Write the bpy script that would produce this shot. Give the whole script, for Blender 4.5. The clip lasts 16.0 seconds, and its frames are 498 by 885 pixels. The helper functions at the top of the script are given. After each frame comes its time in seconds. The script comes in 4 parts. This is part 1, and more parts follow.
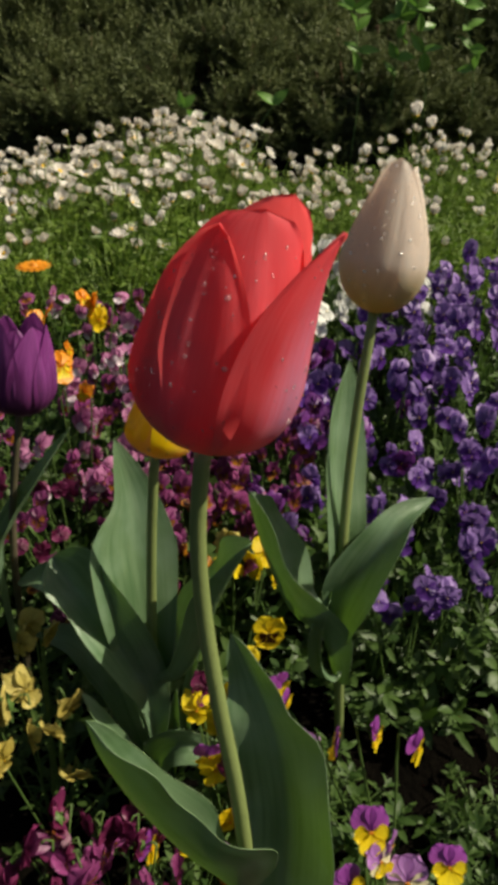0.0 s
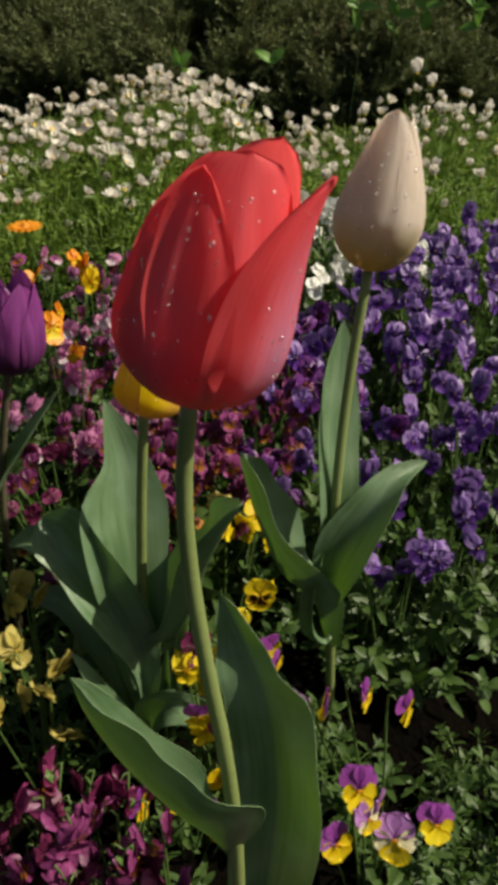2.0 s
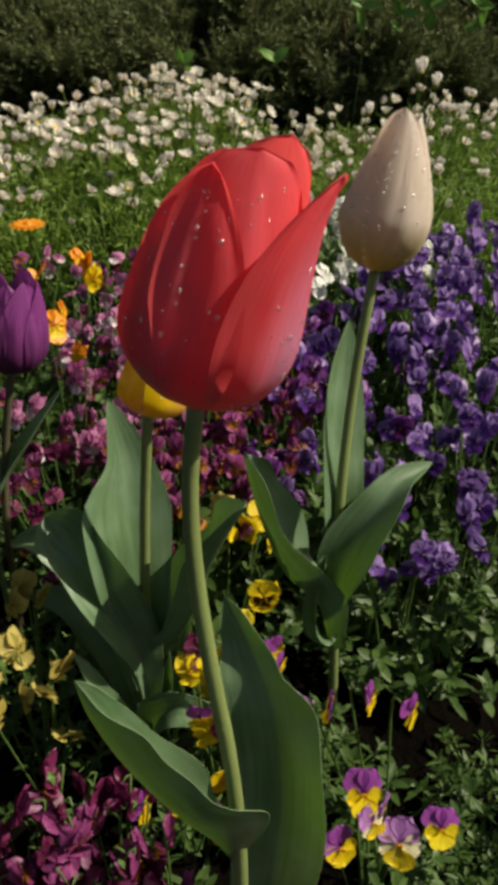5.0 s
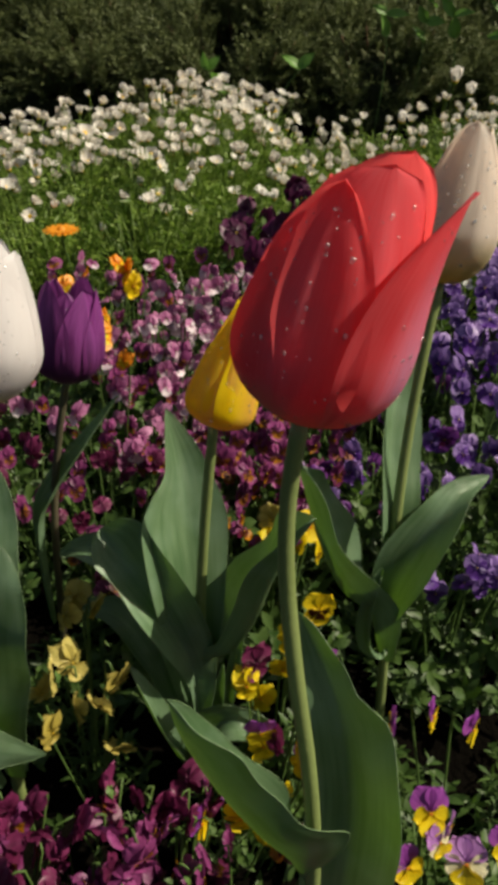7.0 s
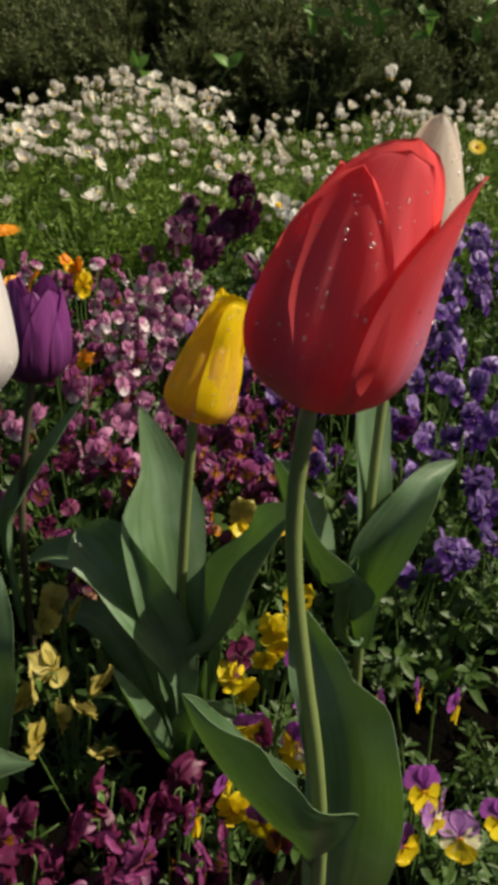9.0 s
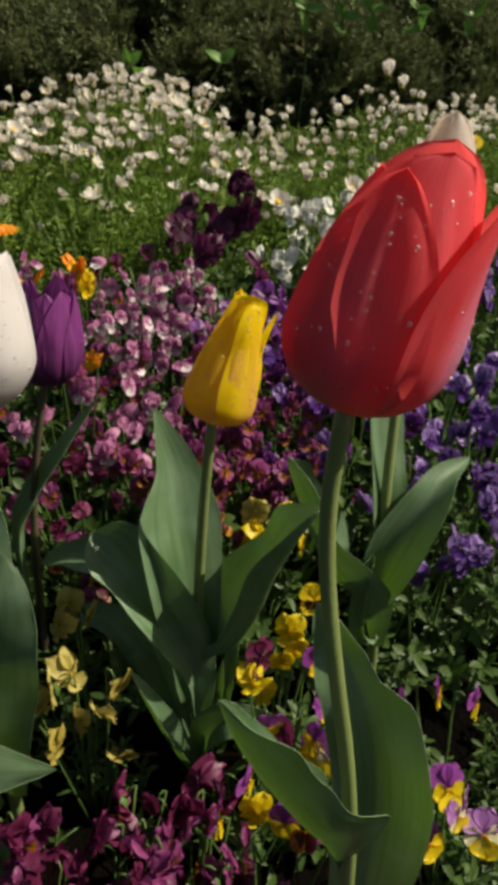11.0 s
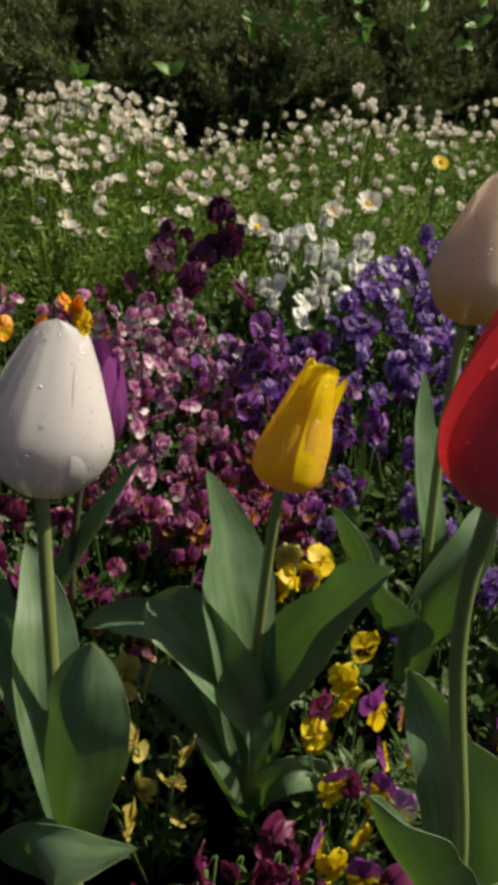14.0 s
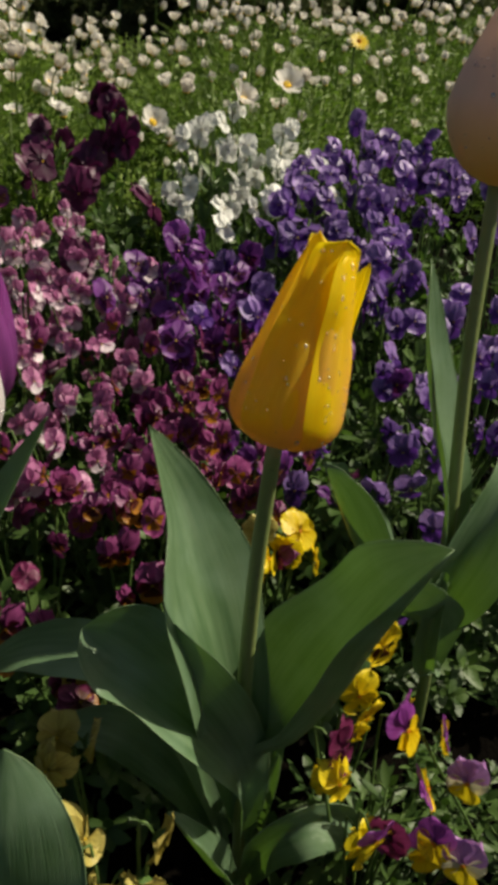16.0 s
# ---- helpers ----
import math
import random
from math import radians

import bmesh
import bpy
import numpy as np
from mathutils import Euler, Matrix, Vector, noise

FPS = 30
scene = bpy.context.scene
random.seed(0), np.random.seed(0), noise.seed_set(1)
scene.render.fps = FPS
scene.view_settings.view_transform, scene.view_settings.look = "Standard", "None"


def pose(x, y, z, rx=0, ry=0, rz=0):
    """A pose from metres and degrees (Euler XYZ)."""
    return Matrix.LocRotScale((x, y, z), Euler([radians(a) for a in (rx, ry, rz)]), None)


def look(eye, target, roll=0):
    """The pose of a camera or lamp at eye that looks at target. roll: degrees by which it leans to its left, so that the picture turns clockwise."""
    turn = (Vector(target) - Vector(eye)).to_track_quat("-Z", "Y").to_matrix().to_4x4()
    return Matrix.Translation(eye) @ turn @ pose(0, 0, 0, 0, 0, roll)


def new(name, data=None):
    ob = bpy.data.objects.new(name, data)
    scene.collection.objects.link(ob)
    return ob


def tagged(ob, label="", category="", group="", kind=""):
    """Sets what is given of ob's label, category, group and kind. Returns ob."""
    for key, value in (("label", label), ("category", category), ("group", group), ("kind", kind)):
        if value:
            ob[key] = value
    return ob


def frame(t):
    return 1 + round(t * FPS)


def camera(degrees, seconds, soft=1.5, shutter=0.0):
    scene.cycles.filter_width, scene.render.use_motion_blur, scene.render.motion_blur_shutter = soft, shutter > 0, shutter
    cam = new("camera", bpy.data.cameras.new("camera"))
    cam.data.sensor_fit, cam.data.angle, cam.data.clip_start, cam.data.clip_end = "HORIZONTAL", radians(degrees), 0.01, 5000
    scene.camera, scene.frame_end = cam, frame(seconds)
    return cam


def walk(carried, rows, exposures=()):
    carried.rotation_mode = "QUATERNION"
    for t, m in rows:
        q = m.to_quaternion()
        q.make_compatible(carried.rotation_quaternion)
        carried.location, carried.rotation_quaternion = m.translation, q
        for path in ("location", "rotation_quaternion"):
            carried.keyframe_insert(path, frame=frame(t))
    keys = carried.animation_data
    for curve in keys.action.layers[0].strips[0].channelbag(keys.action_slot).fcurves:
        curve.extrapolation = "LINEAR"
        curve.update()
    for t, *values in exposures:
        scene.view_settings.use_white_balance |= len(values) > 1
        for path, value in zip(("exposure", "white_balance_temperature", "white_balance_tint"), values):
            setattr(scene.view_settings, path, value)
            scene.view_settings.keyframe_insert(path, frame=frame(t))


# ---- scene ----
cam = camera(36.0, 16.0, 5.3)
METRES, EYE, TILT, LEAN, TURN = 0.46, 0.56, -30.0, 0.0, 0.0
ROWS = [
    (0.0, 0.0, 0.0, 0.0, -0.0, 0.0, -0.0),
    (0.5, -0.0094, 0.0148, 0.0005, -0.2, -0.79, -0.07),
    (1.0, -0.0058, 0.0185, -0.0022, -0.29, -1.52, -0.17),
    (1.5, 0.0125, 0.0074, -0.0095, -0.39, -1.94, -0.25),
    (2.0, 0.0085, 0.0137, -0.0114, -0.19, -2.32, -0.25),
    (2.5, 0.003, 0.0123, -0.0111, -0.26, -2.47, -0.23),
    (3.0, 0.01, 0.0155, -0.0127, -0.51, -2.64, -0.18),
    (5.5, -0.0028, 0.0261, -0.0083, 0.13, -2.27, -0.76),
    (6.0, -0.0227, 0.0315, -0.0064, 0.41, -2.19, -1.07),
    (6.5, -0.052, 0.0304, -0.0042, 0.52, -2.1, -1.21),
    (7.0, -0.0782, 0.0296, -0.0012, 0.0, -2.06, -1.1),
    (7.5, -0.1015, 0.0269, 0.002, -1.31, -1.99, -0.88),
    (8.0, -0.1228, 0.0278, 0.0006, -3.61, -2.0, -0.39),
    (8.5, -0.1339, 0.0289, -0.0016, -4.15, -1.95, 0.32),
    (9.0, -0.141, 0.0315, -0.0101, -5.26, -2.04, 1.0),
    (11.5, -0.2093, 0.0433, 0.0034, -6.19, -2.42, 1.7),
    (12.0, -0.2624, 0.0509, 0.0114, -6.36, -2.33, 1.59),
    (12.5, -0.305, 0.0612, 0.0226, -6.97, -2.13, 1.84),
    (13.0, -0.3456, 0.0177, 0.0904, -8.9, -1.42, 2.22),
    (13.5, -0.3296, -0.0161, 0.1046, -10.43, -1.77, 2.89),
    (14.0, -0.3472, 0.0728, 0.0955, -11.87, -3.16, 3.97),
    (14.5, -0.3879, 0.1802, 0.1022, -14.41, -4.33, 5.25),
    (15.0, -0.3743, 0.2797, 0.0946, -16.38, -5.24, 6.69),
    (15.5, -0.3664, 0.3416, 0.1025, -19.16, -6.39, 7.77),
    (16.0, -0.34, 0.423, 0.0751, -20.22, -8.09, 8.52),
]
EXPOSURES = [(0.0, 0.22, 7250, 4), (16.0, 0.22, 7250, 4)]
walk(cam, [(t, pose(0, 0, EYE, TILT, LEAN, TURN) @ pose(METRES * x, METRES * y, METRES * z, 90 + pitch, roll, yaw)) for t, x, y, z, yaw, pitch, roll in ROWS], EXPOSURES)

# ---------------------------------------------------------------- world, sun
SUN_AZ, SUN_EL = 87.0, 47.0          # clockwise from +y, and above the horizon
world = bpy.data.worlds.new("sky")
scene.world = world
world.use_nodes = True
wn = world.node_tree.nodes
sky = wn.new("ShaderNodeTexSky")
sky.sky_type, sky.sun_disc = "NISHITA", False
sky.dust_density, sky.ozone_density = 3.0, 0.6
sky.sun_elevation, sky.sun_rotation = radians(SUN_EL), radians(SUN_AZ)
wn["Background"].inputs["Strength"].default_value = 0.05
world.node_tree.links.new(sky.outputs[0], wn["Background"].inputs["Color"])
sun = bpy.data.lights.new("sun", "SUN")
sun.energy, sun.angle, sun.color = 5.0, radians(0.5), (1.0, 0.93, 0.82)
sun_ob = new("sun", sun)
sa, se = radians(SUN_AZ), radians(SUN_EL)
sun_ob.matrix_world = look((8 * math.sin(sa) * math.cos(se), 8 * math.cos(sa) * math.cos(se), 8 * math.sin(se)), (0, 0, 0))

# ---------------------------------------------------------------- materials
def graph(name):
    m = bpy.data.materials.new(name)
    m.use_nodes = True
    nt = m.node_tree
    for n in list(nt.nodes):
        nt.nodes.remove(n)
    def node(kind, **values):
        n = nt.nodes.new("ShaderNode" + kind)
        for k, v in values.items():
            n.inputs[k].default_value = v
        return n
    return m, nt, node


def mixed(nt, node, a, b, fac, blend="MIX"):
    """A colour mix of a and b (sockets or colours) by fac (socket or number)."""
    n = node("Mix")
    n.data_type, n.blend_type = "RGBA", blend
    for slot, v in ((6, a), (7, b), (0, fac)):
        if isinstance(v, bpy.types.NodeSocket):
            nt.links.new(v, n.inputs[slot])
        elif slot == 0:
            n.inputs[0].default_value = v
        else:
            n.inputs[slot].default_value = (*v, 1)
    return n.outputs[2]


def ramp(nt, node, source, lo, hi):
    n = node("MapRange", **{"From Min": lo, "From Max": hi})
    nt.links.new(source, n.inputs["Value"])
    return n.outputs[0]


def finish(m, nt, node, colour, rough, through_share, spec=0.35, bump=None, bump_size=0.0005, through_colour=None, coat=0.0):
    out, pr = node("OutputMaterial"), node("BsdfPrincipled")
    nt.links.new(colour, pr.inputs["Base Color"])
    pr.inputs["Roughness"].default_value = rough
    pr.inputs["Specular IOR Level"].default_value = spec
    pr.inputs["Coat Weight"].default_value = coat
    if bump is not None:
        b = node("Bump", Strength=0.6, Distance=bump_size)
        nt.links.new(bump, b.inputs["Height"])
        nt.links.new(b.outputs[0], pr.inputs["Normal"])
    last = pr.outputs[0]
    if through_share:
        tr, mx = node("BsdfTranslucent"), node("MixShader", Fac=through_share)
        nt.links.new(through_colour or colour, tr.inputs["Color"])
        nt.links.new(pr.outputs[0], mx.inputs[1])
        nt.links.new(tr.outputs[0], mx.inputs[2])
        last = mx.outputs[0]
    nt.links.new(last, out.inputs["Surface"])
    return m


def noise_of(nt, node, vector, scale, detail=3.0, stretch=None):
    if stretch:
        mp = node("Mapping")
        mp.inputs["Scale"].default_value = stretch
        nt.links.new(vector, mp.inputs["Vector"])
        vector = mp.outputs[0]
    n = node("TexNoise", Scale=scale, Detail=detail)
    nt.links.new(vector, n.inputs["Vector"])
    return n.outputs["Fac"]


def plant_skin(name, dark, light, rough=0.5, share=0.3, spec=0.35, scale=60.0, per_piece=True, glow=None):
    """Petals or small leaves: two tones, varied per object or per leaf and in fine mottling."""
    m, nt, node = graph(name)
    co = node("TexCoord").outputs["Object"]
    n1 = noise_of(nt, node, co, scale)
    if per_piece:
        rnd = node("NewGeometry").outputs["Random Per Island"]
    else:
        rnd = node("ObjectInfo").outputs["Random"]
    add = node("Math")
    add.operation = "ADD"
    nt.links.new(n1, add.inputs[0])
    nt.links.new(rnd, add.inputs[1])
    col = mixed(nt, node, dark, light, ramp(nt, node, add.outputs[0], 0.35, 1.45))
    n2 = noise_of(nt, node, co, scale * 8)
    col = mixed(nt, node, col, mixed(nt, node, col, (0.5, 0.5, 0.5), 1.0, "MULTIPLY"), ramp(nt, node, n2, 0.6, 0.9))
    gl = mixed(nt, node, col, glow, 0.6) if glow else None
    return finish(m, nt, node, col, rough, share, spec, n2, 0.0004, gl)


def tulip_skin(name, body, second, base, base_to, flame=None, rough=0.38, share=0.3, glow=None):
    """A petal: streaks along its length, another tone at the foot, a flame up the middle."""
    m, nt, node = graph(name)
    uv = node("UVMap")
    uv.uv_map = "petal"
    sep = node("SeparateXYZ")
    nt.links.new(uv.outputs[0], sep.inputs[0])
    streak = noise_of(nt, node, uv.outputs[0], 9.0, 4.0, (6.0, 0.5, 1.0))
    fine = noise_of(nt, node, uv.outputs[0], 22.0, 3.0, (7.0, 0.35, 1.0))
    blot = noise_of(nt, node, uv.outputs[0], 3.0, 2.0)
    col = mixed(nt, node, body, second, ramp(nt, node, streak, 0.25, 0.8))
    col = mixed(nt, node, col, mixed(nt, node, col, (0.92, 0.91, 0.91), 1.0, "MULTIPLY"), ramp(nt, node, fine, 0.5, 0.8))
    if flame:
        mid = node("Math")
        mid.operation = "ABSOLUTE"
        cent = node("Math")
        cent.operation = "SUBTRACT"
        cent.inputs[1].default_value = 0.5
        nt.links.new(sep.outputs[0], cent.inputs[0])
        nt.links.new(cent.outputs[0], mid.inputs[0])
        band = ramp(nt, node, mid.outputs[0], 0.30, 0.03)
        low = ramp(nt, node, sep.outputs[1], 0.92, 0.38)
        k = node("Math")
        k.operation = "MULTIPLY"
        nt.links.new(band, k.inputs[0])
        nt.links.new(low, k.inputs[1])
        k2 = node("Math")
        k2.operation = "MULTIPLY"
        nt.links.new(k.outputs[0], k2.inputs[0])
        nt.links.new(ramp(nt, node, streak, -0.3, 0.72), k2.inputs[1])
        col = mixed(nt, node, col, flame, k2.outputs[0])
    wob = node("Math")
    wob.operation = "MULTIPLY_ADD"
    wob.inputs[1].default_value = -0.12
    nt.links.new(blot, wob.inputs[0])
    nt.links.new(sep.outputs[1], wob.inputs[2])
    col = mixed(nt, node, base, col, ramp(nt, node, wob.outputs[0], -0.02, base_to))
    return finish(m, nt, node, col, rough, share, 0.35, fine, 0.00015, mixed(nt, node, col, glow, 0.7) if glow else None)


def blade_skin(name, dark, light, rough=0.34, share=0.19):
    """A tulip leaf: waxy blue-green with fine veins along it."""
    m, nt, node = graph(name)
    uv = node("UVMap")
    uv.uv_map = "petal"
    vein = noise_of(nt, node, uv.outputs[0], 14.0, 3.0, (9.0, 0.25, 1.0))
    wide = noise_of(nt, node, uv.outputs[0], 4.0, 3.0, (3.0, 0.8, 1.0))
    co = node("TexCoord").outputs["Object"]
    bloom = noise_of(nt, node, co, 35.0, 4.0)
    col = mixed(nt, node, dark, light, ramp(nt, node, wide, 0.3, 0.7))
    col = mixed(nt, node, col, mixed(nt, node, col, (0.74, 0.78, 0.72), 1.0, "MULTIPLY"), ramp(nt, node, vein, 0.45, 0.7))
    col = mixed(nt, node, col, (0.24, 0.35, 0.25), ramp(nt, node, bloom, 0.45, 1.1))
    gl = mixed(nt, node, col, (0.14, 0.30, 0.02), 0.88)
    return finish(m, nt, node, col, rough, share, 0.65, vein, 0.0005, gl)


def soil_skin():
    m, nt, node = graph("shade_black_soil")
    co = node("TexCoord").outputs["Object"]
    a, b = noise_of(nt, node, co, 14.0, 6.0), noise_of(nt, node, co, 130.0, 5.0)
    # Blacker than moist soil is: deep shade between plants is put into the colour.
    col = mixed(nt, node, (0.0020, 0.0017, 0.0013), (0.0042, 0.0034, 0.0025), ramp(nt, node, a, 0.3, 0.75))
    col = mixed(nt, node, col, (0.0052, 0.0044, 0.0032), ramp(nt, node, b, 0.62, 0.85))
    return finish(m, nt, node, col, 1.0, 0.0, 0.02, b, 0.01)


def water_skin(name, painted_glint):
    m, nt, node = graph(name)
    out, clear, shine, pale = node("OutputMaterial"), node("BsdfTransparent"), node("BsdfGlossy", Roughness=0.2), node("BsdfDiffuse", Color=(0.9, 0.9, 0.9, 1))
    # The white diffuse share paints in the light that clear drops would catch.
    mx, mx2 = node("MixShader", Fac=painted_glint), node("MixShader", Fac=0.26)
    nt.links.new(clear.outputs[0], mx.inputs[1])
    nt.links.new(pale.outputs[0], mx.inputs[2])
    nt.links.new(mx.outputs[0], mx2.inputs[1])
    nt.links.new(shine.outputs[0], mx2.inputs[2])
    nt.links.new(mx2.outputs[0], out.inputs["Surface"])
    return m


SOIL, WATER, WATER_BRIGHTENED = soil_skin(), water_skin("water", 0.02), water_skin("water_on_white", 0.22)
BLADE = blade_skin("tulip_leaf", (0.072, 0.140, 0.062), (0.153, 0.236, 0.128))
RIM = plant_skin("leaf_rim", (0.13, 0.22, 0.10), (0.20, 0.29, 0.15), 0.4, 0.0, 0.4)
STALK = plant_skin("tulip_stalk", (0.13, 0.175, 0.055), (0.20, 0.245, 0.09), 0.42, 0.0, 0.4, 40)
STALK_DARK = plant_skin("tulip_stalk_dark", (0.055, 0.050, 0.030), (0.10, 0.085, 0.055), 0.45, 0.0, 0.35, 40)
RED_STREAKED = tulip_skin("red_petal_streaked", (0.84, 0.080, 0.105), (0.88, 0.165, 0.195), (0.62, 0.36, 0.36), 0.22, (0.66, 0.42, 0.68), 0.40, 0.52, (0.94, 0.11, 0.11))
RED = tulip_skin("red_petal", (0.84, 0.080, 0.105), (0.88, 0.160, 0.190), (0.64, 0.34, 0.34), 0.20, (0.84, 0.20, 0.27), 0.40, 0.52, (0.94, 0.11, 0.11))
WHITE = tulip_skin("white_petal", (0.77, 0.745, 0.77), (0.83, 0.815, 0.835), (0.66, 0.62, 0.22), 0.15, (0.76, 0.73, 0.75), 0.42, 0.50, (0.84, 0.77, 0.75))
CREAM = tulip_skin("cream_petal", (0.77, 0.71, 0.65), (0.84, 0.80, 0.76), (0.52, 0.47, 0.05), 0.34, (0.76, 0.69, 0.60), 0.42, 0.54, (0.90, 0.70, 0.55))
YELLOW = tulip_skin("yellow_petal", (0.88, 0.65, 0.012), (0.94, 0.80, 0.03), (0.80, 0.55, 0.14), 0.14, (0.88, 0.52, 0.14), 0.38, 0.52, (0.97, 0.70, 0.02))
PURPLE = tulip_skin("purple_petal", (0.16, 0.020, 0.155), (0.31, 0.075, 0.31), (0.075, 0.012, 0.060), 0.55, (0.28, 0.07, 0.29), 0.36, 0.32)
LEAF_V = plant_skin("viola_leaf", (0.020, 0.050, 0.010), (0.078, 0.135, 0.034), 0.46, 0.24, 0.34, 70, True, (0.12, 0.25, 0.03))
STEM_V = plant_skin("viola_stalk", (0.05, 0.10, 0.02), (0.09, 0.15, 0.04), 0.5, 0.0)
LEAF_D = plant_skin("daisy_leaf", (0.045, 0.100, 0.011), (0.20, 0.295, 0.048), 0.5, 0.3, 0.35, 50, True, (0.18, 0.34, 0.04))
DAISY_P = plant_skin("daisy_petal", (0.77, 0.72, 0.66), (0.88, 0.85, 0.81), 0.55, 0.45, 0.3, 90, False)
DAISY_C = plant_skin("daisy_eye", (0.62, 0.36, 0.02), (0.80, 0.52, 0.05), 0.7, 0.0, 0.2, 300)
NEEDLE = plant_skin("conifer_needle", (0.060, 0.082, 0.028), (0.150, 0.175, 0.066), 0.6, 0.25, 0.3, 7)
# Dark on purpose: shade in the gaps between boughs is painted into this colour.
CORE = plant_skin("conifer_inside_shade", (0.022, 0.026, 0.010), (0.05, 0.055, 0.022), 0.8, 0.0, 0.15, 26, False)
TWIG = plant_skin("conifer_twig", (0.07, 0.04, 0.025), (0.15, 0.09, 0.055), 0.8, 0.0, 0.2)
BROAD = plant_skin("broad_leaf", (0.07, 0.16, 0.025), (0.15, 0.30, 0.055), 0.4, 0.3, 0.4, 60, True, (0.16, 0.36, 0.05))


def vskin(name, a, b, rough=0.42, share=0.34, heart=0.25, veins=(0.62, 0.58, 0.62)):
    """A viola petal: deeper towards the throat, paler at the rim, with fine veins that run outwards; it varies from flower to flower."""
    m, nt, node = graph(name)
    co = node("TexCoord").outputs["Object"]
    far, way = node("VectorMath"), node("VectorMath")
    far.operation, way.operation = "LENGTH", "NORMALIZE"
    nt.links.new(co, far.inputs[0])
    nt.links.new(co, way.inputs[0])
    out = ramp(nt, node, far.outputs["Value"], 0.002, 0.0145)
    vein = noise_of(nt, node, way.outputs[0], 9.0, 2.0)
    blot = noise_of(nt, node, co, 150.0)
    own = node("ObjectInfo").outputs["Random"]
    total = node("Math")
    total.operation = "ADD"
    nt.links.new(mixed(nt, node, blot, own, 0.55), total.inputs[0])
    nt.links.new(mixed(nt, node, (heart - 0.45,) * 3, (0.30, 0.30, 0.30), out), total.inputs[1])
    col = mixed(nt, node, a, b, ramp(nt, node, total.outputs[0], 0.2, 1.0))
    col = mixed(nt, node, col, mixed(nt, node, col, veins, 1.0, "MULTIPLY"), ramp(nt, node, vein, 0.52, 0.72))
    return finish(m, nt, node, col, rough, share, 0.42, vein, 0.0006)


V_MAGENTA = vskin("viola_magenta", (0.10, 0.008, 0.055), (0.33, 0.055, 0.21))
V_MAROON = vskin("viola_maroon", (0.055, 0.004, 0.022), (0.17, 0.016, 0.075))
V_PINK = vskin("viola_pink", (0.30, 0.055, 0.195), (0.62, 0.25, 0.46))
V_PALE = vskin("viola_pale", (0.64, 0.48, 0.56), (0.86, 0.78, 0.82), veins=(0.85, 0.72, 0.82))
V_BLUE = vskin("viola_blue", (0.060, 0.020, 0.17), (0.36, 0.22, 0.56))
V_DEEP = vskin("viola_deep_violet", (0.028, 0.006, 0.10), (0.15, 0.045, 0.34))
V_PURPLE = vskin("viola_purple", (0.06, 0.008, 0.10), (0.22, 0.05, 0.30))
V_WINE = vskin("viola_wine", (0.060, 0.005, 0.024), (0.23, 0.030, 0.115))
V_DARK = vskin("viola_burgundy", (0.030, 0.003, 0.018), (0.10, 0.010, 0.062))
V_WHITE = vskin("viola_white", (0.78, 0.78, 0.73), (0.88, 0.88, 0.86), veins=(0.93, 0.94, 0.90))
V_YELLOW = vskin("viola_yellow", (0.70, 0.44, 0.008), (0.86, 0.70, 0.03))
V_CREAM = vskin("viola_cream", (0.36, 0.275, 0.04), (0.58, 0.495, 0.155))
V_ORANGE = vskin("viola_orange", (0.72, 0.20, 0.01), (0.87, 0.36, 0.03))
V_LILAC = vskin("viola_lilac", (0.30, 0.10, 0.38), (0.56, 0.28, 0.64))
V_ROYAL = vskin("viola_royal_purple", (0.13, 0.012, 0.15), (0.36, 0.075, 0.42))
V_IVORY = vskin("viola_ivory", (0.66, 0.58, 0.30), (0.80, 0.76, 0.58))
V_BROWN = vskin("viola_blotch_brown", (0.04, 0.005, 0.004), (0.10, 0.016, 0.005))
V_AMBER = vskin("viola_amber", (0.12, 0.03, 0.003), (0.44, 0.18, 0.008))
V_MAUVE = vskin("viola_mauve", (0.08, 0.007, 0.048), (0.31, 0.060, 0.21))
V_EYE = vskin("viola_eye", (0.75, 0.45, 0.02), (0.88, 0.66, 0.08))

# ---------------------------------------------------------------- mesh helpers
def mesh_of(name, verts, faces, mats, slots=None, uvs=None, smooth=True):
    me = bpy.data.meshes.new(name)
    me.from_pydata([tuple(v) for v in verts], [], faces)
    for m in mats if isinstance(mats, (list, tuple)) else [mats]:
        me.materials.append(m)
    if slots is not None:
        me.polygons.foreach_set("material_index", slots)
    if smooth:
        me.polygons.foreach_set("use_smooth", [True] * len(me.polygons))
    if uvs is not None:
        layer = me.uv_layers.new(name="petal")
        flat = []
        for lp in me.loops:
            flat.extend(uvs[lp.vertex_index])
        layer.data.foreach_set("uv", flat)
    me.update()
    return me


def piece(name, me, parent=None, label="", m=None):
    """Links a mesh as one part under a thing or part; m is its pose in its parent's space."""
    ob = new(name, me)
    ob.parent = parent
    if m is not None:
        ob.matrix_basis = m
    return tagged(ob, label)


def thing(name, label, category, group="", m=None):
    ob = new(name)
    ob.empty_display_size = 0.02
    if m is not None:
        ob.matrix_basis = m
    return tagged(ob, label, category, group)


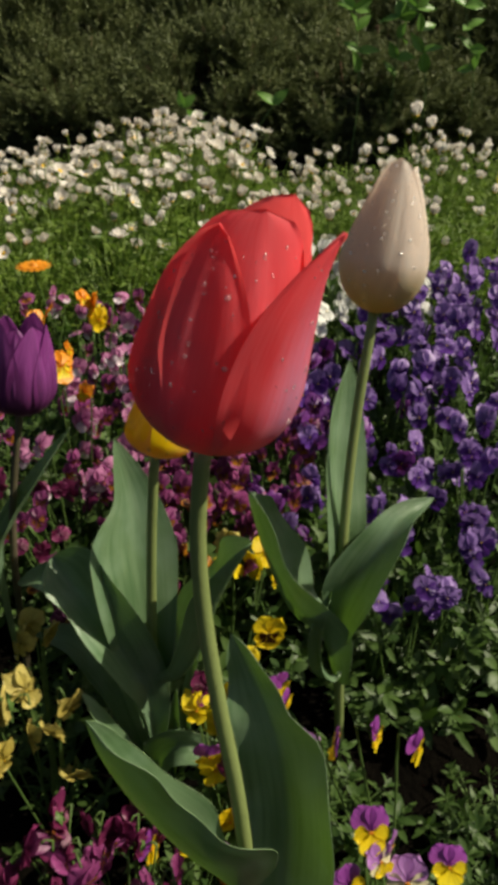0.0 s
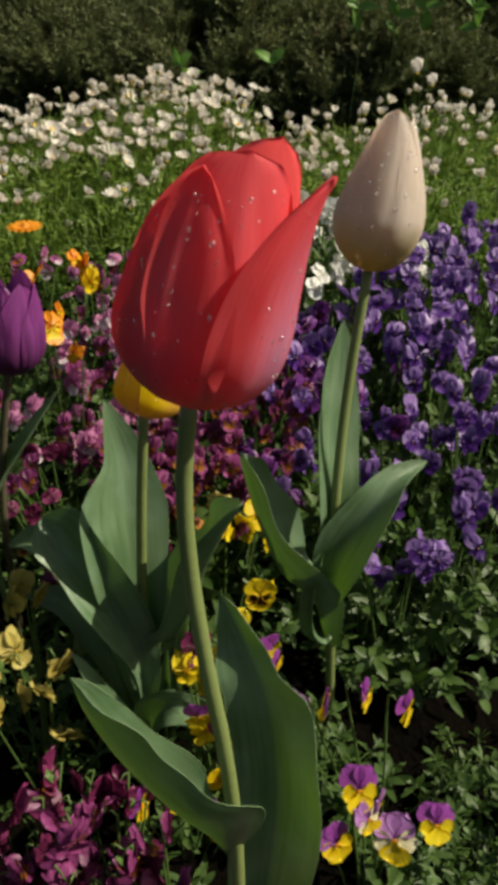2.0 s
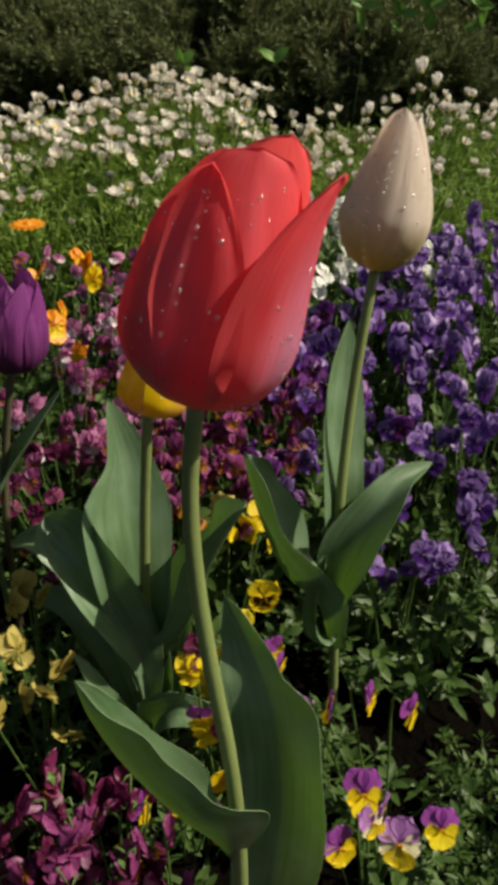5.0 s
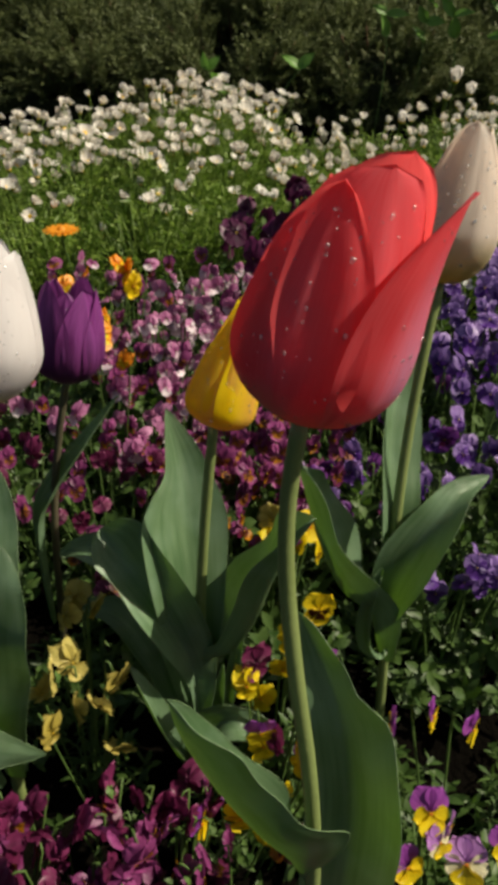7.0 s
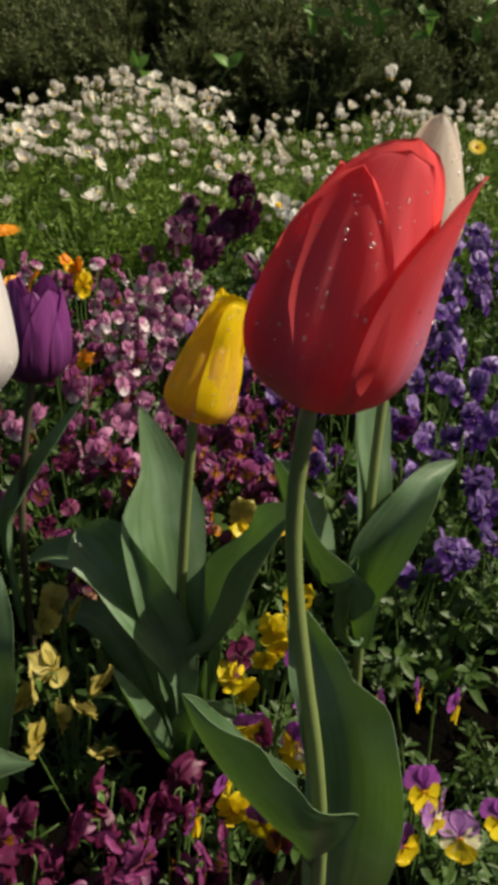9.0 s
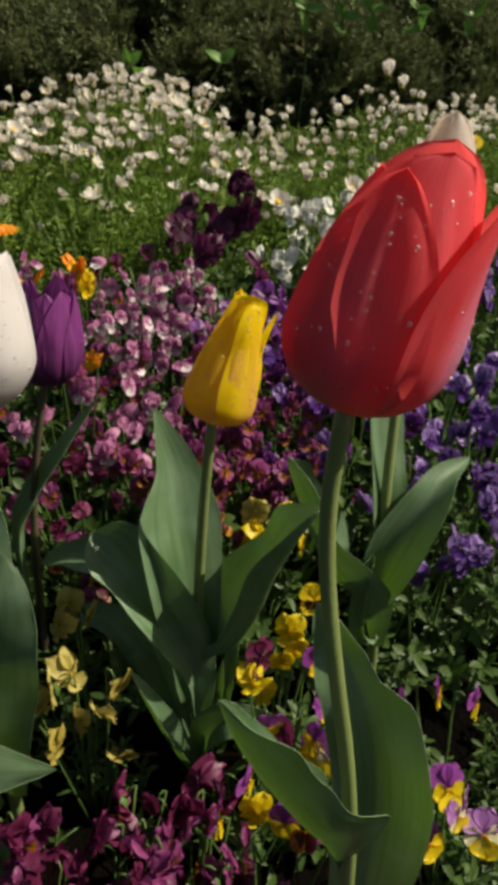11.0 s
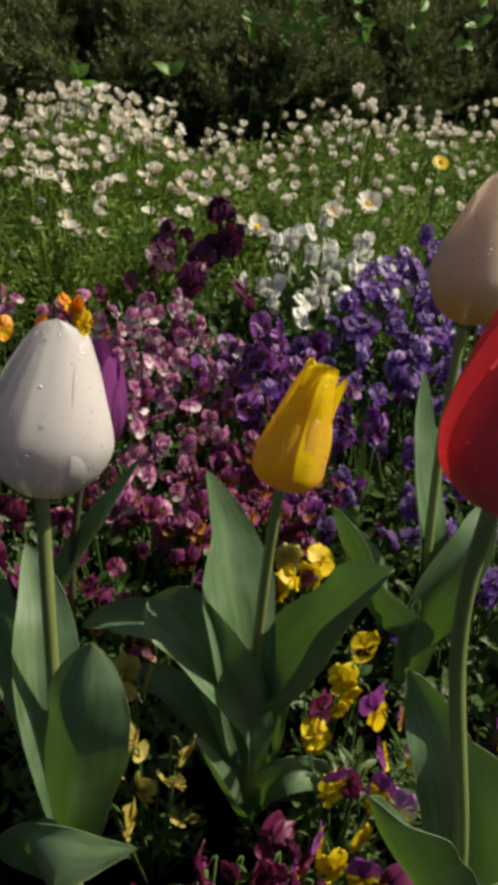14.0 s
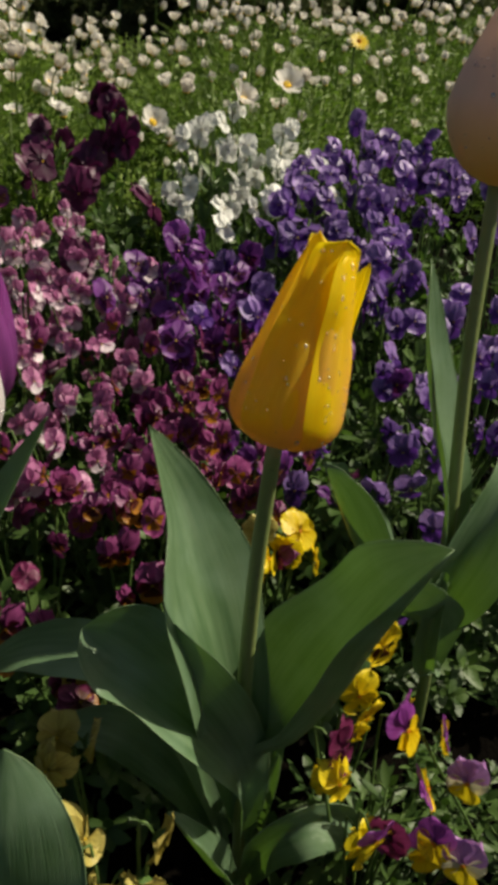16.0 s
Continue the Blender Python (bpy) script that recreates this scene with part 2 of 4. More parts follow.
def spline(points, n):
    """n + 1 places on a Catmull-Rom curve through the points."""
    p = [Vector(q) for q in points]
    p = [p[0] * 2 - p[1]] + p + [p[-1] * 2 - p[-2]]
    out = []
    segs = len(p) - 3
    for i in range(n + 1):
        f = min(i / n * segs, segs - 1e-6)
        k, t = int(f), f - int(f)
        a, b, c, d = p[k:k + 4]
        out.append(0.5 * (2 * b + (c - a) * t + (2 * a - 5 * b + 4 * c - d) * t * t + (3 * b - a - 3 * c + d) * t ** 3))
    return out


def add_tube(verts, faces, line, r0, r1, sides=5, uvs=None):
    """A tapered tube along a line of places, added to the lists."""
    n, first = len(line), len(verts)
    for i, p in enumerate(line):
        t = (line[min(i + 1, n - 1)] - line[max(i - 1, 0)]).normalized()
        a = t.cross(Vector((0.3, 0.9, 0.25))).normalized()
        b = t.cross(a)
        r = r0 + (r1 - r0) * i / (n - 1)
        for k in range(sides):
            w = 2 * math.pi * k / sides
            verts.append(p + a * (r * math.cos(w)) + b * (r * math.sin(w)))
            if uvs is not None:
                uvs.append((k / sides, i / n))
    for i in range(n - 1):
        for k in range(sides):
            j = (k + 1) % sides
            faces.append((first + i * sides + k, first + i * sides + j, first + (i + 1) * sides + j, first + (i + 1) * sides + k))
    faces.append(tuple(first + k for k in range(sides))[::-1])
    faces.append(tuple(first + (n - 1) * sides + k for k in range(sides)))


def soil_z(x, y):
    """Height of the bed: it rises away from the path and levels out under the shrubs."""
    s = min(max(y, -0.6), 1.75)
    return -0.02 + 0.15 * s + 0.006 * noise.noise((x * 6, y * 6, 0.3))


# ---------------------------------------------------------------- tulips
def blade(parent, points, half, face, fold=0.5, wave=0.0, twist=0.0, waves=2.0, top=0.5, seed=0.0, minus=1.0, plus=1.0, tip=1.9, foot=0.38, notch=None):
    """A tulip leaf whose midrib follows the points: half its greatest width, the way its inner face looks,
    how far its edges rise, how much they ripple, and how wide each of its two sides is."""
    nv, nu = 34, 7
    line = spline(points, nv)
    verts, faces, uvs, slots = [], [], [], []
    facing = Vector(face).normalized()
    for i, p in enumerate(line):
        v = i / nv
        t = (line[min(i + 1, nv)] - line[max(i - 1, 0)]).normalized()
        s = t.cross(facing).normalized()
        s = Matrix.Rotation(radians(twist * (v - 0.3)), 3, t) @ s
        nrm = s.cross(t).normalized()
        if v < top:
            w = half * (foot + (1 - foot) * math.sin(v / top * math.pi / 2))
        else:
            w = half * max(0.0, 1 - ((v - top) / (1 - top)) ** tip) ** 0.8
        w = max(w, 0.0004)
        rise = [math.radians(d) * (1.12 - 0.35 * v) for d in (fold if isinstance(fold, tuple) else (math.degrees(math.atan(fold * 1.1)),) * 2)]
        for k in range(-nu, nu + 1):
            u = k / nu
            m = w * (plus if u > 0 else minus)
            if notch and u * (notch[2] if len(notch) > 2 else 1) > 0:
                k1 = min(1.0, max(0.0, (v - notch[0]) / (0.22 if len(notch) > 2 else 0.09)))
                m *= 1 - notch[1] * k1 * k1 * (3 - 2 * k1) * (1 - 0.8 * max(0.0, v - notch[0]))
            rip = math.sin(2 * math.pi * (waves * v + (0.23 if u > 0 else 0.61) + seed)) * math.sin(math.pi * min(1, v * 1.25))
            rip += 0.35 * math.sin(2 * math.pi * (2.7 * waves * v + seed * 3 + (0.4 if u > 0 else 0.0))) * v
            up = rise[1 if u > 0 else 0]
            lift = math.sin(up) * m * abs(u) ** 1.4 + wave * m * u * u * rip
            verts.append(p + s * (m * u * (1 - (1 - math.cos(up)) * abs(u) ** 0.5)) + nrm * lift + t * (0.12 * wave * m * abs(u) * rip))
            uvs.append((0.5 + 0.5 * u, v))
    row = 2 * nu + 1
    for i in range(nv):
        for k in range(row - 1):
            faces.append((i * row + k, i * row + k + 1, (i + 1) * row + k + 1, (i + 1) * row + k))
            slots.append(0)
    edge = [Vector(verts[i * row]) for i in range(1, nv + 1)] + [Vector(verts[i * row + row - 1]) for i in range(nv - 1, 0, -1)]
    before = len(faces)
    add_tube(verts, faces, edge, 0.00022, 0.00022, 4, uvs)
    slots += [1] * (len(faces) - before)
    return piece("leaf", mesh_of("leaf", verts, faces, [BLADE, RIM], slots, uvs), parent)


def stalk(parent, points, r0, r1, skin=STALK):
    verts, faces = [], []
    add_tube(verts, faces, spline(points, 24), r0, r1, 12)
    return piece("stem", mesh_of("stem", verts, faces, skin), parent)


DROPS = {}


def drop_mesh(water):
    bm = bmesh.new()
    bmesh.ops.create_icosphere(bm, subdivisions=2, radius=1.0)
    for v in bm.verts:
        v.co.z = v.co.z * 0.62 if v.co.z > 0 else v.co.z * 0.2
    me = bpy.data.meshes.new("water_drop")
    bm.to_mesh(me)
    bm.free()
    me.materials.append(water)
    me.polygons.foreach_set("use_smooth", [True] * len(me.polygons))
    return me


def petal_place(u, v, q, H, R, peak, squareness):
    """A place on a petal in the flower's own space: axis z, foot at the origin."""
    if v < peak:
        r = R * max(0.0, 1 - (1 - v / peak) ** squareness) ** (1 / squareness)
    else:
        k = (v - peak) / (1 - peak)
        r = R * (1 - (1 - q["close"]) * k ** q.get("taper", 1.7))
    r *= q.get("size", 1.0)
    if v > 0.45:
        r += q.get("flare", 0.0) * R * ((v - 0.45) / 0.55) ** 2
    wide = radians(q.get("wide", 66))
    k = max(0.0, (v - 0.42) / 0.58)
    span = wide * max(0.0, 1 - k ** q.get("point", 2.4)) ** q.get("blunt", 0.6) if k > 0 else wide * (0.80 + 0.2 * math.sin(v / 0.42 * math.pi / 2))
    span *= q.get("spread", 1.0)
    z = H * q.get("long", 1.0) * (v ** 1.06)
    rr = r * (1 + q.get("edge", 0.0) * abs(u) ** 3) + q.get("rib", 0.03) * R * math.exp(-(u / 0.10) ** 2) * math.sin(math.pi * v)
    rr += q.get("folds", 0.014) * R * math.sin(u * 8.0 + 0.7 * q["at"]) * math.sin(math.pi * v) + 0.03 * R * noise.noise((u * 1.8 + q["at"], v * 3.2, q["at"] * 0.1)) * min(1, v * 4)
    for at, deep, broad in q.get("creases", ()):
        rr -= deep * R * math.exp(-((u - at - 0.05 * math.sin(3 * v)) / broad) ** 2) * math.sin(math.pi * min(1, v * 1.08)) ** 0.7
    rr += q.get("lip", 0.022) * R * math.exp(-((1 - abs(u)) / 0.09) ** 2) * min(1, v * 3)
    rr += q.get("ripple", 0.0) * R * abs(u) ** 2 * math.sin(v * 13 + q["at"] + (1.3 if u > 0 else 0)) * v
    th = radians(q["at"]) + u * span + radians(q.get("swirl", 0)) * v
    # flat-topped tip: the middle of the edge stands a little above its sides
    z -= q.get("dip", 0.0) * H * abs(u) ** 2 * v ** 3
    out = Vector((rr * math.cos(th), rr * math.sin(th), z))
    side = q.get("lean", 0.0)
    return out + Vector((math.cos(radians(q["at"])), math.sin(radians(q["at"])), 0)) * (side * R * v * v)


def bloom(parent, foot, tip, R, petals, skin, peak=0.36, squareness=2.2, drops=0, seed=1):
    """A tulip flower from its foot to its tip; petals: dicts, see petal_place."""
    water = WATER_BRIGHTENED if skin in (WHITE, CREAM) else WATER
    if water.name not in DROPS:
        DROPS[water.name] = drop_mesh(water)
    foot, tip = Vector(foot), Vector(tip)
    H = (tip - foot).length
    axis = (tip - foot).normalized()
    turn = Vector((0, 0, 1)).rotation_difference(axis).to_matrix().to_4x4()
    rnd = random.Random(seed)
    nv, nu = 30, 15
    row = 2 * nu + 1
    for q in petals:
        verts, uvs, faces = [], [], []
        for i in range(nv + 1):
            for k in range(-nu, nu + 1):
                u, v = k / nu, 0.004 + 0.996 * i / nv
                verts.append(petal_place(u, v, q, H, R, peak, squareness))
                uvs.append((0.5 + 0.5 * u, v))
        for i in range(nv):
            for k in range(row - 1):
                faces.append((i * row + k, i * row + k + 1, (i + 1) * row + k + 1, (i + 1) * row + k))
        pt = piece("petal", mesh_of("petal", verts, faces, q.get("skin", skin), None, uvs), parent, "", Matrix.Translation(foot) @ turn)
        for _ in range(int(drops * q.get("wet", 1.0))):
            u, v = rnd.uniform(-0.85, 0.85), rnd.uniform(0.12, 0.95)
            if rnd.random() < 0.55:
                u = rnd.choice((-0.5, 0.05, 0.62)) + rnd.gauss(0, 0.10)
            e = 0.01
            a = petal_place(u, v, q, H, R, peak, squareness)
            du = petal_place(u + e, v, q, H, R, peak, squareness) - a
            dv = petal_place(u, v - e, q, H, R, peak, squareness) - a
            nrm = dv.cross(du).normalized()
            out = Vector((a.x, a.y, 0))
            if nrm.dot(out) < 0:
                nrm = -nrm
            s = 0.0004 + 0.0009 * rnd.random() ** 3
            rot = Vector((0, 0, 1)).rotation_difference(nrm).to_matrix().to_4x4()
            piece("water_drop", DROPS[water.name], pt, "", Matrix.Translation(a + nrm * 0.0001) @ rot @ Matrix.Diagonal((s * 0.8, s * rnd.uniform(0.65, 1.2), s * 0.8, 1)))
    return H


def base_of(x, y):
    return (x, y, soil_z(x, y))


def tulip(x, y, label):
    return thing("tulip", label, "tulip", "tulips in the bed", Matrix.Translation(base_of(x, y)))


def settle(ob):
    """Parts of a tulip are laid out in the world's own metres."""
    for c in ob.children:
        c.matrix_parent_inverse = ob.matrix_basis.inverted()


# red tulip, nearest the path
t = tulip(0.004, 0.205, "tall red tulip with mauve streaks and water drops")
stalk(t, [base_of(0.004, 0.205), (0.001, 0.214, 0.13), (-0.001, 0.220, 0.195), (-0.006, 0.227, 0.245), (-0.013, 0.234, 0.290), (-0.019, 0.243, 0.337), (-0.0205, 0.248, 0.376), (-0.017, 0.251, 0.416)], 0.0038, 0.0034)
blade(t, [(0.004, 0.212, 0.04), (0.014, 0.228, 0.11), (0.020, 0.248, 0.178), (0.014, 0.268, 0.223), (0.003, 0.284, 0.252), (-0.009, 0.295, 0.275)], 0.0260, (-0.30, -1, 0.45), 0.35, 0.36, -15, 1.9, 0.46, 0.15, 0.9, 1.2, 1.9, 0.38, (0.60, 0.52))
blade(t, [(-0.004, 0.219, 0.166), (-0.013, 0.214, 0.194), (-0.028, 0.208, 0.225), (-0.047, 0.206, 0.262), (-0.060, 0.208, 0.290), (-0.066, 0.211, 0.309)], 0.0190, (0.45, -0.10, 0.9), (84, 36), 0.30, 0, 1.5, 0.46, 0.35, 1.85, 0.95, 1.9, 0.05)
blade(t, [(0.004, 0.208, 0.03), (-0.006, 0.204, 0.09), (-0.014, 0.202, 0.14), (-0.016, 0.200, 0.178)], 0.011, (0.3, -1, 0.3), 0.6, 0.1)
bloom(t, (-0.0165, 0.251, 0.415), (0.002, 0.257, 0.5035), 0.0292, [
    dict(at=44, close=0.64, long=1.03, wide=84, size=0.985, wet=0.2, point=2.8, blunt=0.55),
    dict(at=156, close=0.45, long=0.90, wide=84, size=0.95, wet=0.0, point=3.8, blunt=0.5),
    dict(at=-78, close=0.52, long=1.0, wide=84, size=0.93, wet=1.2, point=4.6, blunt=0.42, lip=0.03, creases=((0.2, 0.03, 0.14),)),
    dict(at=172, close=0.42, long=0.905, wide=80, size=0.995, wet=0.9, point=3.8, blunt=0.5, swirl=12),
    dict(at=-122, close=0.60, long=0.925, wide=48, size=1.055, wet=1.5, point=2.4, blunt=0.62, ripple=0.014, lip=0.05),
    dict(skin=RED_STREAKED, at=-38, close=0.62, long=0.975, wide=57, size=1.07, flare=0.42, wet=0.8, point=2.0, blunt=0.55, lip=0.035, swirl=16, creases=((0.34, 0.035, 0.12), (-0.30, 0.03, 0.16))),
], RED, 0.36, 2.15, 34, 3)
settle(t)

# white tulip behind it
t = tulip(0.072, 0.412, "cream-white tulip bud with a yellow foot")
stalk(t, [base_of(0.072, 0.412), (0.067, 0.416, 0.15), (0.065, 0.424, 0.23), (0.070, 0.445, 0.31), (0.080, 0.466, 0.390)], 0.0037, 0.0033)
blade(t, [(0.064, 0.418, 0.16), (0.063, 0.428, 0.235), (0.0615, 0.450, 0.272), (0.064, 0.472, 0.308), (0.070, 0.489, 0.344)], 0.0220, (0.70, -0.85, 0.40), (24, 30), 0.08, 10, 1.2, 0.5)
blade(t, [(0.066, 0.414, 0.150), (0.067, 0.412, 0.180), (0.075, 0.411, 0.212), (0.092, 0.418, 0.241), (0.106, 0.431, 0.254), (0.130, 0.447, 0.257)], 0.0225, (-0.30, -0.75, 0.65), (34, 46), 0.16, 0, 1.3, 0.42, 0.0, 0.95, 1.2, 1.0, 0.18)
blade(t, [(0.065, 0.414, 0.11), (0.053, 0.410, 0.160), (0.030, 0.414, 0.182), (0.013, 0.428, 0.216), (0.002, 0.443, 0.250), (-0.001, 0.450, 0.261)], 0.0245, (0.58, -0.08, 0.8), (66, 27), 0.22, 0, 1.4, 0.5, 0.2, 1.2, 1.25)
blade(t, [(0.057, 0.408, 0.205), (0.051, 0.402, 0.172), (0.052, 0.400, 0.145), (0.060, 0.402, 0.130), (0.069, 0.408, 0.128)], 0.0085, (-0.75, -0.75, 0.1), 0.9, 0.0, 0, 1, 0.35)
bloom(t, (0.080, 0.466, 0.387), (0.0925, 0.478, 0.479), 0.0272, [
    dict(rib=0.012, taper=1.32, at=-60, close=0.24, long=0.95, wide=64, size=0.93, wet=0.3, point=3.2),
    dict(rib=0.012, taper=1.32, at=60, close=0.22, long=0.97, wide=64, size=0.92, wet=0.1, point=3.2),
    dict(rib=0.012, taper=1.32, at=180, close=0.22, long=0.96, wide=60, size=0.93, wet=0.1, point=3.2),
    dict(rib=0.012, taper=1.32, at=115, close=0.20, long=0.98, wide=70, size=0.98, wet=0.0, point=3.0),
    dict(rib=0.012, taper=1.5, at=0, close=0.30, long=0.965, wide=76, size=1.0, wet=1.3, swirl=-14, point=6, blunt=0.4, folds=0.008, lip=0.0),
    dict(rib=0.012, taper=1.32, at=-128, close=0.27, long=1.0, wide=84, size=1.03, wet=1.6, swirl=14, point=4.2, blunt=0.45, creases=((0.34, 0.035, 0.09), (-0.30, 0.03, 0.12))),
], CREAM, 0.36, 1.95, 52, 5)
settle(t)

# yellow tulip
t = tulip(-0.068, 0.372, "golden-yellow tulip bud with water drops")
stalk(t, [base_of(-0.068, 0.372), (-0.067, 0.377, 0.10), (-0.066, 0.384, 0.18), (-0.062, 0.389, 0.26), (-0.056, 0.392, 0.329)], 0.0040, 0.0031)
blade(t, [(-0.068, 0.379, 0.09), (-0.0685, 0.386, 0.163), (-0.072, 0.402, 0.211), (-0.077, 0.419, 0.244), (-0.081, 0.432, 0.271), (-0.090, 0.444, 0.307)], 0.0290, (0.34, -1, 0.42), (20, 30), 0.22, 34, 1.1, 0.54, 0.1, 1.35, 0.95, 1.35, 0.10, (0.60, 0.55, -1))
blade(t, [(-0.068, 0.376, 0.08), (-0.064, 0.376, 0.143), (-0.044, 0.368, 0.166), (-0.029, 0.361, 0.202), (-0.020, 0.356, 0.238), (-0.009, 0.352, 0.268), (0.002, 0.349, 0.292)], 0.0290, (-0.62, 0.10, 0.75), (26, 88), 0.22, 0, 1.2, 0.50, 0.2, 1.6, 0.55, 1.9, 0.14)
blade(t, [(-0.068, 0.372, 0.07), (-0.069, 0.373, 0.135), (-0.084, 0.377, 0.178), (-0.105, 0.388, 0.210), (-0.120, 0.398, 0.226), (-0.132, 0.408, 0.236)], 0.0255, (-0.05, -1.0, 0.22), (64, 10), 0.26, 0, 1.4, 0.66, 0.1, 0.78, 1.1, 3.6, 0.10)
blade(t, [(-0.072, 0.385, 0.06), (-0.090, 0.402, 0.140), (-0.118, 0.422, 0.186), (-0.150, 0.440, 0.190), (-0.176, 0.452, 0.176)], 0.0170, (0.3, -0.4, 1), 0.45, 0.2, 0, 1.5)
blade(t, [(-0.074, 0.380, 0.05), (-0.095, 0.398, 0.110), (-0.124, 0.410, 0.152), (-0.158, 0.416, 0.160)], 0.0150, (0.3, -0.5, 1), 0.45, 0.15, 10)
blade(t, [(-0.072, 0.364, 0.04), (-0.084, 0.352, 0.085), (-0.098, 0.350, 0.128), (-0.112, 0.356, 0.165)], 0.0130, (0.8, -0.1, 0.6), 0.8, 0.1, 10)
blade(t, [(-0.068, 0.366, 0.05), (-0.062, 0.356, 0.096), (-0.046, 0.350, 0.116), (-0.027, 0.349, 0.112), (-0.008, 0.351, 0.090)], 0.0145, (-0.2, -0.5, 1), (55, 30), 0.42, 0, 1.6)
blade(t, [(-0.052, 0.385, 0.04), (-0.045, 0.390, 0.11), (-0.036, 0.394, 0.175)], 0.0055, (-0.3, -1, 0.2), 0.6, 0.0)
blade(t, [(-0.058, 0.380, 0.04), (-0.054, 0.378, 0.10), (-0.050, 0.372, 0.150)], 0.0050, (-0.3, -1, 0.2), 0.6, 0.0)
bloom(t, (-0.056, 0.392, 0.327), (-0.0345, 0.405, 0.400), 0.0205, [
    dict(taper=1.2, at=60, close=0.36, long=0.95, wide=66, size=0.92, wet=0.0, point=6, blunt=0.35, ripple=0.05),
    dict(taper=1.15, at=2, close=0.44, long=0.90, wide=30, size=1.0, wet=0.4, flare=0.46, point=2.2, folds=0.03),
    dict(taper=1.2, at=125, close=0.32, long=0.97, wide=68, size=0.94, wet=0.0, point=8, blunt=0.3, ripple=0.05),
    dict(taper=1.25, at=-165, close=0.28, long=1.0, wide=76, size=1.0, wet=0.8, point=12, blunt=0.28, ripple=0.07, folds=0.02, dip=0.03),
    dict(taper=1.25, at=-100, close=0.36, long=0.985, wide=70, size=1.03, wet=1.4, swirl=18, point=12, blunt=0.28, ripple=0.09, lip=0.05, creases=((0.45, 0.06, 0.12), (-0.3, 0.04, 0.14))),
    dict(taper=1.2, at=-34, close=0.42, long=0.945, wide=70, size=1.05, wet=2.2, point=12, blunt=0.28, ripple=0.09, lip=0.05, creases=((0.1, 0.04, 0.14), (0.55, 0.03, 0.12))),
], YELLOW, 0.20, 2.3, 34, 7)
settle(t)

# white tulip, left of the yellow one
t = tulip(-0.192, 0.336, "plump white tulip with water drops and broad leaves")
stalk(t, [base_of(-0.192, 0.336), (-0.193, 0.343, 0.15), (-0.190, 0.358, 0.25), (-0.186, 0.380, 0.348)], 0.0042, 0.0036)
blade(t, [(-0.192, 0.338, 0.08), (-0.196, 0.344, 0.155), (-0.199, 0.356, 0.211), (-0.200, 0.374, 0.238), (-0.199, 0.398, 0.258), (-0.202, 0.422, 0.280)], 0.0225, (0.15, -1.0, 0.45), (40, 24), 0.16, 0, 1.3, 0.45, 0.0, 0.8, 1.2)
blade(t, [(-0.190, 0.325, 0.09), (-0.187, 0.313, 0.172), (-0.179, 0.304, 0.230), (-0.174, 0.309, 0.268), (-0.167, 0.322, 0.294)], 0.0255, (0.35, 0.85, 0.4), (16, 34), 0.14, 0, 1.3, 0.50, 0.3, 1.0, 1.0, 2.9)
blade(t, [(-0.200, 0.330, 0.07), (-0.222, 0.314, 0.140), (-0.214, 0.300, 0.176), (-0.192, 0.290, 0.184), (-0.172, 0.290, 0.172), (-0.152, 0.297, 0.153)], 0.0185, (-0.05, -0.72, 0.85), (20, -32), 0.26, 0, 1.2, 0.56, 0.1, 0.5, 2.0, 1.15, 0.12)
blade(t, [(-0.194, 0.345, 0.10), (-0.208, 0.385, 0.190), (-0.221, 0.408, 0.238), (-0.230, 0.424, 0.264), (-0.237, 0.440, 0.283)], 0.0190, (-0.35, -0.8, 0.5), 0.5, 0.12)
bloom(t, (-0.186, 0.380, 0.345), (-0.168, 0.398, 0.434), 0.0318, [
    dict(rib=0.012, taper=1.38, at=-50, close=0.24, long=0.95, wide=64, size=0.93, wet=0.1),
    dict(rib=0.012, taper=1.38, at=70, close=0.22, long=0.96, wide=64, size=0.93, wet=0.1),
    dict(rib=0.012, taper=1.38, at=-170, close=0.22, long=0.96, wide=60, size=0.94, wet=0.3),
    dict(rib=0.012, taper=1.38, at=140, close=0.20, long=0.96, wide=72, size=1.0, wet=0.4, point=3.0),
    dict(rib=0.012, taper=1.38, at=-14, close=0.40, long=0.93, wide=58, size=1.005, wet=0.6, lip=0.0, point=5, blunt=0.42, ripple=0.02, creases=((0.1, 0.04, 0.1),)),
    dict(rib=0.012, taper=1.38, at=-112, close=0.27, long=1.0, wide=90, size=1.03, wet=1.8, point=5, swirl=8, blunt=0.42, lip=0.0, creases=((-0.42, 0.06, 0.07), (-0.25, 0.045, 0.055), (-0.03, 0.03, 0.09), (-0.66, 0.05, 0.08), (0.42, 0.02, 0.12))),
], WHITE, 0.39, 1.85, 34, 9)
settle(t)

